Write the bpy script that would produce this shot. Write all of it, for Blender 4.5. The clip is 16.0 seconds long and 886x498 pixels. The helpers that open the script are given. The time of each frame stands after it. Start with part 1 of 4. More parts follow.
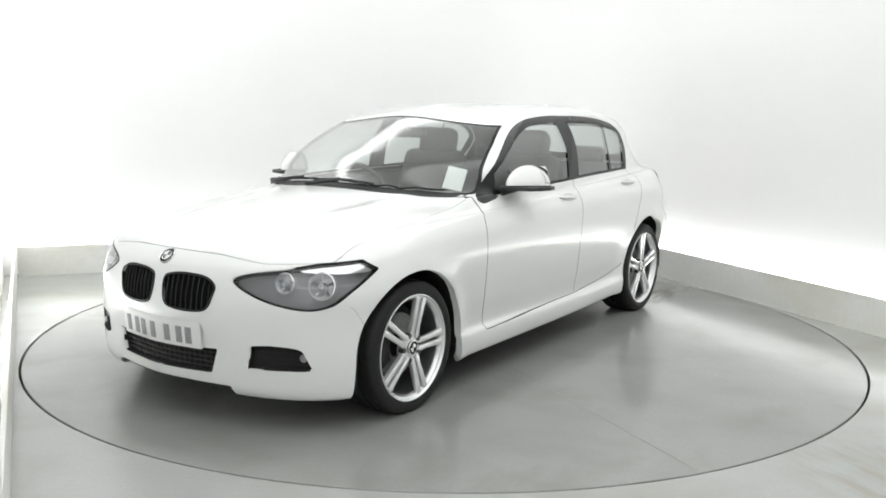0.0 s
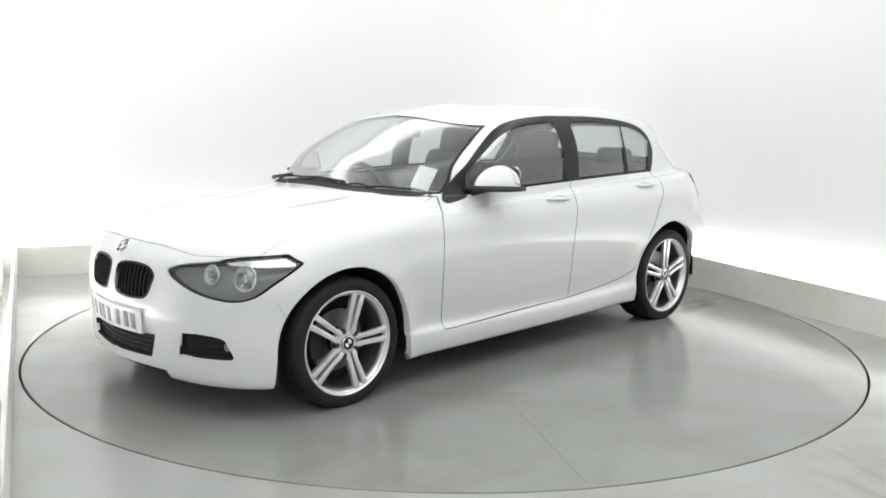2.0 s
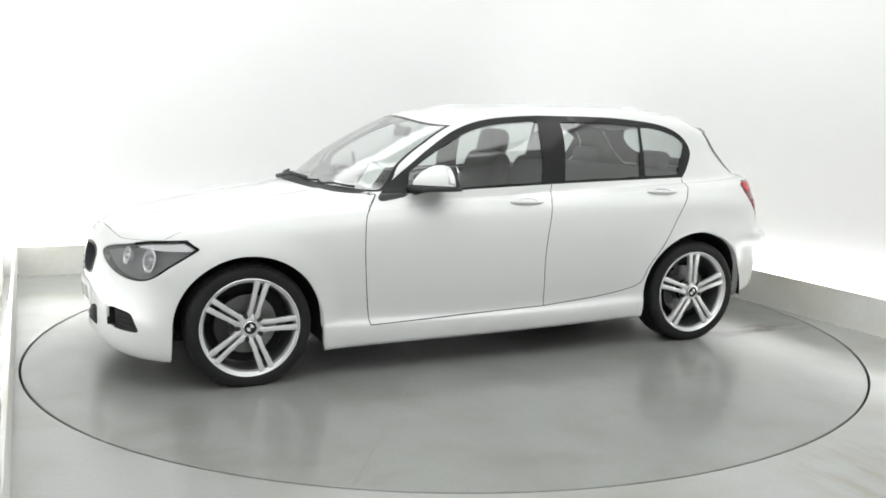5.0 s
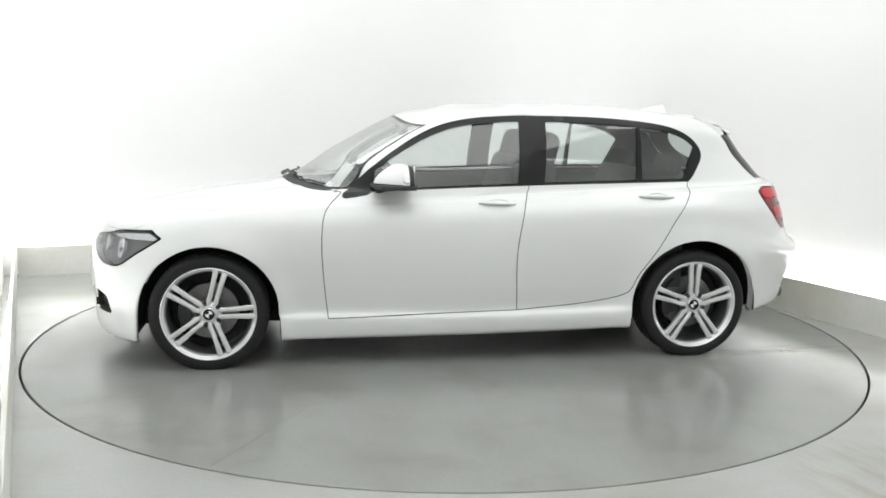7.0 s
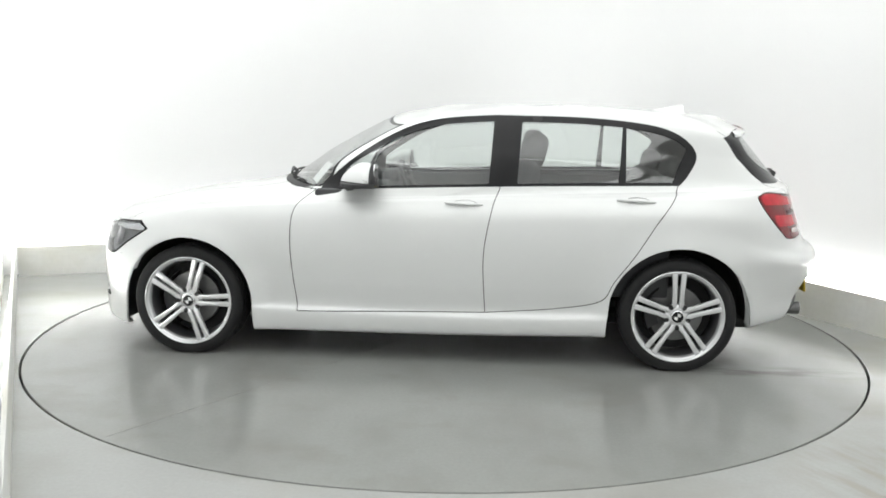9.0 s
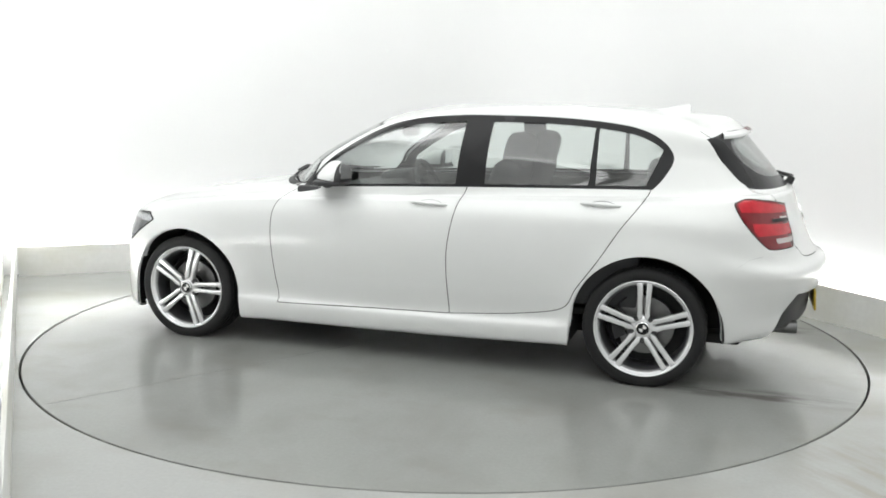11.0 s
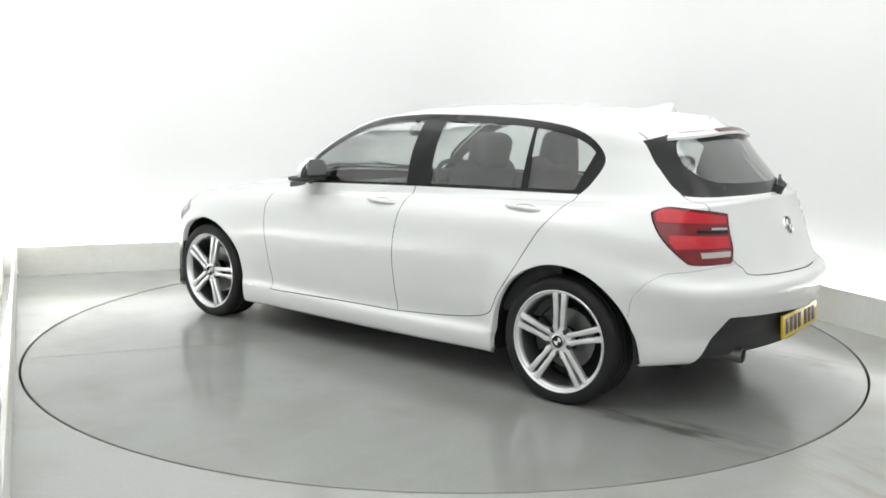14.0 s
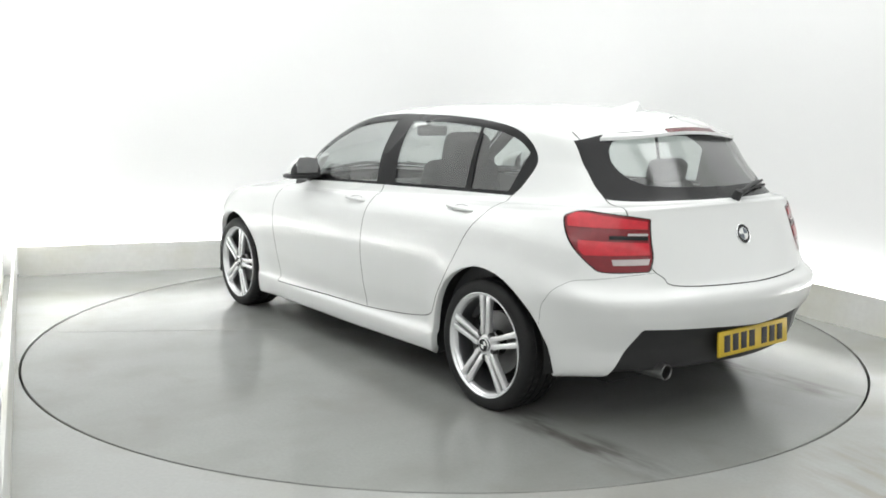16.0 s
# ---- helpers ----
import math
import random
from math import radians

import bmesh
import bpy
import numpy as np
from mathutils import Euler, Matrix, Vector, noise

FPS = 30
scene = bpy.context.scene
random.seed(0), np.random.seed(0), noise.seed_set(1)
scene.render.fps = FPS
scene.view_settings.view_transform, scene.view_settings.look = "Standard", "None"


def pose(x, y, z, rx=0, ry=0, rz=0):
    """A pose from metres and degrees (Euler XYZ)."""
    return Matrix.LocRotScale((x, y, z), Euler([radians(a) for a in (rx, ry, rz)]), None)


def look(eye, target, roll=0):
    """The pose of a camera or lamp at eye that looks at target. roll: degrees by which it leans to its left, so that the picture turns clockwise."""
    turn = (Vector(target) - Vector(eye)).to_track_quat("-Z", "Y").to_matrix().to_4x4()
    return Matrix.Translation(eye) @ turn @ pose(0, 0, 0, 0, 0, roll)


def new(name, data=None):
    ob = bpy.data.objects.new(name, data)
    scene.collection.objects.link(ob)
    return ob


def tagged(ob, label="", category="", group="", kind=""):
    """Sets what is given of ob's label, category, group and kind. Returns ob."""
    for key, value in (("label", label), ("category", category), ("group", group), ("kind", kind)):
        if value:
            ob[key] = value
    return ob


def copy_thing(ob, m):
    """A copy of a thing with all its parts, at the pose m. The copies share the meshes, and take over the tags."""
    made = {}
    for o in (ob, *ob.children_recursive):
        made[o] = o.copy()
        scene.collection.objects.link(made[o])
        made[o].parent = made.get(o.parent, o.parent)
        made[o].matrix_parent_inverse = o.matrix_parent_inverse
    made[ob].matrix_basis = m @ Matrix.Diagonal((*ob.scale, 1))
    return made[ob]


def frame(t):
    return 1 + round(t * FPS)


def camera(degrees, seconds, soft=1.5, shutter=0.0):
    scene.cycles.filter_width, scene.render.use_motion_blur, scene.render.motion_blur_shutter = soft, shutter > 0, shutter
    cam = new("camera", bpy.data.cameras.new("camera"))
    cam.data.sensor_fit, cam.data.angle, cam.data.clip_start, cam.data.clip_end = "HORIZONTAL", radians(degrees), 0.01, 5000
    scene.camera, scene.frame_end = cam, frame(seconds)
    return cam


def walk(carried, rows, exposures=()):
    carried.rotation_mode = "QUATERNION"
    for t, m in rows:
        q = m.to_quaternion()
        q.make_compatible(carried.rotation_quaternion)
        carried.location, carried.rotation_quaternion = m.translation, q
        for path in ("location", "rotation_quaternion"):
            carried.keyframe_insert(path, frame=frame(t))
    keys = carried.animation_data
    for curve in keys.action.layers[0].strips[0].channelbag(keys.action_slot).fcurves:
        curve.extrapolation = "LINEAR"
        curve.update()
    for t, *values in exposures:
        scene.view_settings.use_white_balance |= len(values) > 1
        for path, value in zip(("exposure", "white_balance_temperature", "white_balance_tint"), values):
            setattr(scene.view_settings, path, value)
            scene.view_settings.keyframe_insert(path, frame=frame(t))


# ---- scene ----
import collections

# ---- camera: it stands still ----
EYE = Vector((0.0, -5.462, 1.372))
YAW, PITCH = radians(-0.186), radians(-8.955)
AIM = Vector((math.sin(YAW) * math.cos(PITCH), math.cos(YAW) * math.cos(PITCH), math.sin(PITCH)))
cam = camera(53.66, 16.0, soft=1.75)
walk(cam, [(0.0, look(EYE, EYE + AIM, 0.891)), (16.0, look(EYE, EYE + AIM, 0.891))])

# ---- plan of the studio: corners of the walls, in order ----
BACK, LEFT, JAMB = Vector((1.24, 3.23)), Vector((-3.45, 1.46)), Vector((-1.30, -3.02))
RIGHT = Vector((4.68, -4.20))
# corners of the unseen walls added behind the camera
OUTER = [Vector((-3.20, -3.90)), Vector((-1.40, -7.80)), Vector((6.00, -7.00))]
HEIGHT = 3.6
TABLE_RADIUS = 2.448

# ---- light: ceiling panels and the wash strips behind the kerb ----
world = bpy.data.worlds.new("world")
scene.world = world
world.use_nodes = True
world.node_tree.nodes["Background"].inputs[0].default_value = (0.9, 0.95, 1.0, 1)
world.node_tree.nodes["Background"].inputs[1].default_value = 0.05
scene.view_settings.exposure = 0.55
PANEL_WATTS, STRIP_WATTS, REAR_FILL_WATTS = 5.5, 15.0, 3.2


def area_lamp(name, m, sx, sy, watts, colour=(0.975, 0.99, 0.98)):
    data = bpy.data.lights.new(name, "AREA")
    data.shape, data.size, data.size_y, data.energy, data.color = "RECTANGLE", sx, sy, watts, colour
    ob = new(name, data)
    ob.matrix_world = m
    return ob


PANELS = [(-1.0, -1.3), (1.2, -1.3), (-0.4, -3.2), (1.8, -3.2), (-0.6, -5.1), (1.6, -5.1)]
for px, py in PANELS:
    area_lamp("panel_lamp", pose(px, py, HEIGHT - 0.05), 2.198, 1.898, PANEL_WATTS)


def strip_lamp(a, b, watts):
    """A line of light low on the wall from a to b, that faces up along the wall."""
    d = b - a
    mid = (a + b) / 2
    inward = Vector((d.y, -d.x)).normalized()
    if inward.dot(-mid) < 0:
        inward = -inward
    spot = mid - inward * 0.045
    yaw = math.atan2(d.y, d.x)
    area_lamp("strip_lamp", Matrix.Translation((spot.x, spot.y, 0.205)) @ Matrix.Rotation(yaw, 4, "Z") @ Matrix.Rotation(math.pi, 4, "X"), d.length * 0.97, 0.05, watts)


strip_lamp(JAMB + (LEFT - JAMB) * 0.25, LEFT, STRIP_WATTS * 0.9)
along_back, along_right = (LEFT - BACK).normalized(), (RIGHT - BACK).normalized()
strip_lamp(LEFT, BACK + along_back * 0.9, STRIP_WATTS)
strip_lamp(BACK + along_right * 0.9, BACK + along_right * 5.6, STRIP_WATTS * 0.9)


def top_wash(a, b, watts):
    """An added, unseen line of light under the ceiling, half a metre off the wall, that faces down along it."""
    d, mid = b - a, (a + b) / 2
    inward = Vector((d.y, -d.x)).normalized()
    if inward.dot(-mid) < 0:
        inward = -inward
    spot = mid + inward * 0.55
    area_lamp("unseen_wash_lamp", Matrix.Translation((spot.x, spot.y, HEIGHT - 0.12)) @ Matrix.Rotation(math.atan2(d.y, d.x), 4, "Z"), d.length * 0.94, 0.80, watts)


top_wash(LEFT, BACK + along_back * 0.9, 16.5)
top_wash(BACK + along_right * 0.9, BACK + along_right * 5.6, 17.5)
top_wash(JAMB + (LEFT - JAMB) * 0.25, LEFT, 15.0)
# added fill: unseen wash lamps along the walls behind the camera
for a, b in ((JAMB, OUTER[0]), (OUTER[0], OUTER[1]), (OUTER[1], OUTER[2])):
    top_wash(a, b, REAR_FILL_WATTS * (b - a).length)


# ---- materials ----
def material(name, colour, rough=0.5, metal=0.0, coat=0.0, bump=0.0, scale=8.0, vary=0.06, rough_vary=0.1, fine=None, spec=0.5, coat_rough=0.04):
    """A surface with two scales of variation in colour and gloss, and a fine relief."""
    m = bpy.data.materials.new(name)
    m.use_nodes = True
    t = m.node_tree
    b = t.nodes["Principled BSDF"]
    b.inputs["Metallic"].default_value = metal
    b.inputs["Coat Weight"].default_value = coat
    b.inputs["Coat Roughness"].default_value = coat_rough
    b.inputs["Specular IOR Level"].default_value = spec
    co = t.nodes.new("ShaderNodeTexCoord")
    n1, n2 = t.nodes.new("ShaderNodeTexNoise"), t.nodes.new("ShaderNodeTexNoise")
    n1.inputs["Scale"].default_value, n1.inputs["Detail"].default_value = scale, 5
    n2.inputs["Scale"].default_value, n2.inputs["Detail"].default_value = fine or scale * 14, 3
    for n in (n1, n2):
        t.links.new(co.outputs["Object"], n.inputs["Vector"])
    add = t.nodes.new("ShaderNodeMath")
    add.operation = "ADD"
    t.links.new(n1.outputs["Fac"], add.inputs[0])
    t.links.new(n2.outputs["Fac"], add.inputs[1])
    span = t.nodes.new("ShaderNodeMapRange")
    for i, v in ((1, 0.6), (2, 1.4), (3, 1 - vary), (4, 1 + vary)):
        span.inputs[i].default_value = v
    t.links.new(add.outputs[0], span.inputs[0])
    mul = t.nodes.new("ShaderNodeVectorMath")
    mul.operation = "SCALE"
    mul.inputs[0].default_value = colour
    t.links.new(span.outputs[0], mul.inputs["Scale"])
    t.links.new(mul.outputs[0], b.inputs["Base Color"])
    rr = t.nodes.new("ShaderNodeMapRange")
    for i, v in ((1, 0.3), (2, 0.7), (3, max(0, rough * (1 - rough_vary))), (4, min(1, rough * (1 + rough_vary)))):
        rr.inputs[i].default_value = v
    t.links.new(n1.outputs["Fac"], rr.inputs[0])
    t.links.new(rr.outputs[0], b.inputs["Roughness"])
    if bump:
        bp = t.nodes.new("ShaderNodeBump")
        bp.inputs["Strength"].default_value, bp.inputs["Distance"].default_value = bump, 0.002
        t.links.new(n2.outputs["Fac"], bp.inputs["Height"])
        t.links.new(bp.outputs[0], b.inputs["Normal"])
    return m


def glass(name, tint, rough=0.0, ior=1.5, rise=3.0):
    """Thin glazing: tinted see-through with a glancing gloss."""
    m = bpy.data.materials.new(name)
    m.use_nodes = True
    t = m.node_tree
    t.nodes.remove(t.nodes["Principled BSDF"])
    clear, shine = t.nodes.new("ShaderNodeBsdfTransparent"), t.nodes.new("ShaderNodeBsdfGlossy")
    clear.inputs[0].default_value = (*tint, 1)
    shine.inputs["Roughness"].default_value = rough
    f, mix = t.nodes.new("ShaderNodeLayerWeight"), t.nodes.new("ShaderNodeMixShader")
    f.inputs[0].default_value = 0.5
    power, span = t.nodes.new("ShaderNodeMath"), t.nodes.new("ShaderNodeMapRange")
    power.operation = "POWER"
    power.inputs[1].default_value = rise
    base = ((ior - 1) / (ior + 1)) ** 2 * 2.0
    span.inputs[3].default_value, span.inputs[4].default_value = base, 1.0
    t.links.new(f.outputs["Facing"], power.inputs[0])
    t.links.new(power.outputs[0], span.inputs[0])
    t.links.new(span.outputs[0], mix.inputs[0])
    t.links.new(clear.outputs[0], mix.inputs[1])
    t.links.new(shine.outputs[0], mix.inputs[2])
    t.links.new(mix.outputs[0], t.nodes["Material Output"].inputs[0])
    return m


def glow(name, colour, strength):
    m = bpy.data.materials.new(name)
    m.use_nodes = True
    b = m.node_tree.nodes["Principled BSDF"]
    b.inputs["Emission Color"].default_value = (*colour, 1)
    b.inputs["Emission Strength"].default_value = strength
    return m


def stained(m, colour, scale, low, high, stretch=(1, 1, 1), gloss=None):
    """Adds blots of a second colour to a material, with a shape of their own."""
    t = m.node_tree
    b = t.nodes["Principled BSDF"]
    old = b.inputs["Base Color"].links[0].from_socket
    co, mp, n = t.nodes.new("ShaderNodeTexCoord"), t.nodes.new("ShaderNodeMapping"), t.nodes.new("ShaderNodeTexNoise")
    mp.inputs["Scale"].default_value = stretch
    n.inputs["Scale"].default_value, n.inputs["Detail"].default_value, n.inputs["Roughness"].default_value = scale, 4, 0.5
    r, mix = t.nodes.new("ShaderNodeMapRange"), t.nodes.new("ShaderNodeMix")
    r.inputs[1].default_value, r.inputs[2].default_value = low, high
    mix.data_type = "RGBA"
    mix.inputs[7].default_value = (*colour, 1)
    t.links.new(co.outputs["Object"], mp.inputs[0])
    t.links.new(mp.outputs[0], n.inputs["Vector"])
    t.links.new(n.outputs["Fac"], r.inputs[0])
    t.links.new(r.outputs[0], mix.inputs[0])
    t.links.new(old, mix.inputs[6])
    t.links.new(mix.outputs[2], b.inputs["Base Color"])
    return m


PAINT = material("white_paint", (0.765, 0.776, 0.768), 0.32, coat=1.0, scale=1.5, vary=0.012, fine=900, coat_rough=0.13)
WALL = material("wall_paint", (0.87, 0.873, 0.87), 0.75, scale=0.7, vary=0.02, bump=0.15, fine=160)
KERB = stained(material("kerb_paint", (0.80, 0.80, 0.77), 0.5, scale=2.0, vary=0.05, bump=0.1), (0.66, 0.64, 0.50), 1.3, 0.50, 0.80)
FLOOR = stained(material("floor_resin", (0.375, 0.381, 0.369), 0.20, spec=0.5, scale=0.9, vary=0.06, rough_vary=0.18, bump=0.03, fine=60), (0.30, 0.292, 0.262), 1.1, 0.45, 0.80, (1, 1.6, 1))
TABLE = stained(material("table_resin", (0.272, 0.278, 0.266), 0.20, spec=0.5, scale=1.1, vary=0.06, rough_vary=0.18, bump=0.03, fine=60), (0.224, 0.224, 0.208), 1.5, 0.45, 0.85, (1.6, 1, 1))
DARK = material("dark_plastic", (0.022, 0.022, 0.023), 0.55, bump=0.06, vary=0.15, fine=200)
GLOSS_BLACK = material("gloss_black", (0.018, 0.018, 0.019), 0.25, vary=0.1, spec=0.25)
LINER_BLACK = material("arch_felt", (0.012, 0.012, 0.012), 0.9, vary=0.2)
RUBBER = material("rubber", (0.013, 0.013, 0.0135), 0.62, bump=0.12, vary=0.2, fine=200, spec=0.3)
ALLOY = material("alloy", (0.80, 0.805, 0.815), 0.22, metal=0.62, coat=0.3, vary=0.05, scale=20)
REFLECTOR = material("lamp_reflector", (0.90, 0.90, 0.91), 0.2, metal=0.45, vary=0.10, scale=45)
CHROME = material("chrome", (0.85, 0.85, 0.86), 0.08, metal=1.0, vary=0.03)
# the rim's metal darkened: shade behind the spokes put into the colour
BARREL_SHADE = material("shaded_barrel", (0.10, 0.10, 0.105), 0.4, metal=0.5, vary=0.15, scale=30)
STEEL = material("brake_steel", (0.20, 0.20, 0.20), 0.4, metal=1.0, vary=0.15, scale=30)
CLOTH = material("seat_cloth", (0.035, 0.036, 0.038), 0.9, bump=0.1, vary=0.12, fine=200)
TRIM = material("cabin_plastic", (0.045, 0.046, 0.048), 0.6, bump=0.06, vary=0.12, fine=200)
LINING = material("headlining", (0.42, 0.42, 0.41), 0.9, vary=0.05)
# near-black: shade of gaps and recesses put into the colour; also real dark parts
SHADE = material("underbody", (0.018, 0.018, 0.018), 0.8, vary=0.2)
SCREEN = glass("windscreen_glass", (0.86, 0.90, 0.885), rough=0.12, ior=1.5, rise=1.9)
SIDE_GLASS = glass("side_glass", (0.84, 0.885, 0.865), rough=0.03, ior=1.85)
REAR_PANE = glass("rear_window_glass", (0.74, 0.785, 0.77), rough=0.10, ior=1.75)
LENS = glass("lens_clear", (0.86, 0.87, 0.88), ior=1.45)
RED = material("red_lens", (0.54, 0.012, 0.026), 0.22, coat=0.3, vary=0.2, scale=30)
RED_DARK = material("dark_red_lens", (0.19, 0.008, 0.014), 0.22, coat=0.3, vary=0.2, scale=30)
BRAKE_RED = material("unlit_brake_lens", (0.11, 0.012, 0.016), 0.25, vary=0.2, scale=30)
LAMP_WHITE = material("reverse_lens", (0.50, 0.44, 0.43), 0.15, coat=1.0, vary=0.08, scale=40)
LAMP_AND_SHADE_GREY = material("lamp_and_shade_grey", (0.29, 0.29, 0.295), 0.4, vary=0.12)
PLATE_WHITE = material("plate_white", (0.78, 0.78, 0.77), 0.35, vary=0.03)
PLATE_YELLOW = material("plate_yellow", (0.66, 0.46, 0.03), 0.35, vary=0.05)
INK = material("plate_ink", (0.03, 0.03, 0.035), 0.5)
PAPER = material("paper", (0.80, 0.80, 0.79), 0.7, vary=0.03)
BULB = material("lamp_bulb_glass", (0.55, 0.56, 0.58), 0.06, metal=0.7, vary=0.15, scale=60)
PLATE_INK = material("plate_grey_ink", (0.30, 0.30, 0.31), 0.5)
PANEL_GLOW = glow("panel_diffuser", (0.975, 0.99, 0.98), 0.5)
BLUE = material("badge_grey", (0.10, 0.12, 0.15), 0.3)


stained(TABLE, (0.222, 0.215, 0.195), 1.9, 0.55, 0.85, (1, 1.4, 1))


def tyre_tracks(m, y, half, x0, x1, colour, turn=0.0):
    """Faint rubber marks where cars drive onto the table, along its own x axis."""
    t = m.node_tree
    b = t.nodes["Principled BSDF"]
    old = b.inputs["Base Color"].links[0].from_socket
    co, sep, n = t.nodes.new("ShaderNodeTexCoord"), t.nodes.new("ShaderNodeSeparateXYZ"), t.nodes.new("ShaderNodeTexNoise")
    mp = t.nodes.new("ShaderNodeMapping")
    mp.inputs["Scale"].default_value = (1.0, 4.0, 1.0)
    n.inputs["Scale"].default_value, n.inputs["Detail"].default_value = 3.2, 4
    spin = t.nodes.new("ShaderNodeMapping")
    spin.inputs["Rotation"].default_value = (0, 0, radians(turn))
    t.links.new(co.outputs["Object"], spin.inputs[0])
    t.links.new(spin.outputs[0], sep.inputs[0])
    t.links.new(spin.outputs[0], mp.inputs[0])
    t.links.new(mp.outputs[0], n.inputs["Vector"])

    def ramp(socket, lo, hi):
        r = t.nodes.new("ShaderNodeMapRange")
        r.interpolation_type = "SMOOTHSTEP"
        r.inputs[1].default_value, r.inputs[2].default_value = lo, hi
        t.links.new(socket, r.inputs[0])
        return r.outputs[0]

    def times(a, c):
        q = t.nodes.new("ShaderNodeMath")
        q.operation = "MULTIPLY"
        for i, v in ((0, a), (1, c)):
            if isinstance(v, float):
                q.inputs[i].default_value = v
            else:
                t.links.new(v, q.inputs[i])
        return q.outputs[0]
    mask = times(times(ramp(sep.outputs["Y"], y - half, y - half * 0.3), ramp(sep.outputs["Y"], y + half, y + half * 0.3)), times(ramp(sep.outputs["X"], x0, x0 + 0.5), ramp(sep.outputs["X"], x1, x1 - 0.3)))
    mask = times(mask, times(ramp(n.outputs["Fac"], 0.36, 0.68), 0.9))
    mix = t.nodes.new("ShaderNodeMix")
    mix.data_type = "RGBA"
    mix.inputs[7].default_value = (*colour, 1)
    t.links.new(mask, mix.inputs[0])
    t.links.new(old, mix.inputs[6])
    t.links.new(mix.outputs[2], b.inputs["Base Color"])


tyre_tracks(FLOOR, 0.62, 0.45, 2.2, 4.6, (0.315, 0.30, 0.262), 65.3)
tyre_tracks(TABLE, 0.71, 0.13, -2.5, -1.3, (0.10, 0.095, 0.085))
tyre_tracks(TABLE, -0.80, 0.13, -2.5, -1.3, (0.10, 0.095, 0.085))
# ---- small helpers for meshes ----
def link(name, bm, mat, parent=None, label="", smooth=True):
    me = bpy.data.meshes.new(name)
    bmesh.ops.recalc_face_normals(bm, faces=bm.faces)
    bm.to_mesh(me)
    bm.free()
    if smooth:
        for p in me.polygons:
            p.use_smooth = True
        me.set_sharp_from_angle(angle=radians(38))
    me.materials.append(mat)
    ob = new(name, me)
    ob.parent = parent
    if label:
        ob["label"] = label
    return ob


def part(name, bm, mat, parent, label=""):
    return link(name, bm, mat, parent, label)


def box(sx, sy, sz, m=Matrix(), bevel=0.0, seg=2, bm=None):
    b = bmesh.new()
    bmesh.ops.create_cube(b, size=1.0, matrix=Matrix.Diagonal((sx, sy, sz, 1)))
    if bevel:
        bmesh.ops.bevel(b, geom=b.edges[:], offset=bevel, segments=seg, affect="EDGES", profile=0.5)
    bmesh.ops.transform(b, matrix=m, verts=b.verts)
    return join(bm, b)


def join(bm, b):
    if bm is None:
        return b
    me = bpy.data.meshes.new("tmp")
    b.to_mesh(me)
    b.free()
    bm.from_mesh(me)
    bpy.data.meshes.remove(me)
    return bm


def lathe(profile, m=Matrix(), steps=64, bm=None, closed=False):
    """Turns (radius, height) pairs about the local z axis."""
    b = bmesh.new()
    rings = []
    for r, h in profile:
        rings.append([b.verts.new((r * math.cos(2 * math.pi * k / steps), r * math.sin(2 * math.pi * k / steps), h)) for k in range(steps)] if r > 1e-6 else [b.verts.new((0, 0, h))])
    pairs = list(zip(rings, rings[1:])) + ([(rings[-1], rings[0])] if closed else [])
    for p, q in pairs:
        for k in range(steps):
            j = (k + 1) % steps
            if len(p) == 1 and len(q) > 1:
                b.faces.new((p[0], q[k], q[j]))
            elif len(q) == 1 and len(p) > 1:
                b.faces.new((p[k], p[j], q[0]))
            elif len(p) > 1:
                b.faces.new((p[k], p[j], q[j], q[k]))
    bmesh.ops.transform(b, matrix=m, verts=b.verts)
    return join(bm, b)


def prism(outline, depth, m=Matrix(), bevel=0.0, bm=None):
    """An outline in local xy, drawn out along z from 0 to depth."""
    b = bmesh.new()
    f = b.faces.new([b.verts.new((x, y, 0)) for x, y in outline])
    ext = bmesh.ops.extrude_face_region(b, geom=[f])
    bmesh.ops.translate(b, vec=(0, 0, depth), verts=[g for g in ext["geom"] if isinstance(g, bmesh.types.BMVert)])
    if bevel:
        bmesh.ops.bevel(b, geom=b.edges[:], offset=bevel, segments=2, affect="EDGES", profile=0.5)
    bmesh.ops.recalc_face_normals(b, faces=b.faces)
    bmesh.ops.transform(b, matrix=m, verts=b.verts)
    return join(bm, b)


def tube(points, radius, steps=10, bm=None):
    """A round bar along a row of points."""
    b = bmesh.new()
    pts = [Vector(p) for p in points]
    rings = []
    for i, p in enumerate(pts):
        d = (pts[min(i + 1, len(pts) - 1)] - pts[max(i - 1, 0)]).normalized()
        a = d.cross(Vector((0.31, 0.22, 0.93))).normalized()
        c = d.cross(a)
        r = radius[i] if isinstance(radius, (list, tuple)) else radius
        rings.append([b.verts.new(p + (a * math.cos(2 * math.pi * k / steps) + c * math.sin(2 * math.pi * k / steps)) * r) for k in range(steps)])
    for p, q in zip(rings, rings[1:]):
        for k in range(steps):
            b.faces.new((p[k], p[(k + 1) % steps], q[(k + 1) % steps], q[k]))
    b.faces.new(rings[0][::-1])
    b.faces.new(rings[-1])
    return join(bm, b)


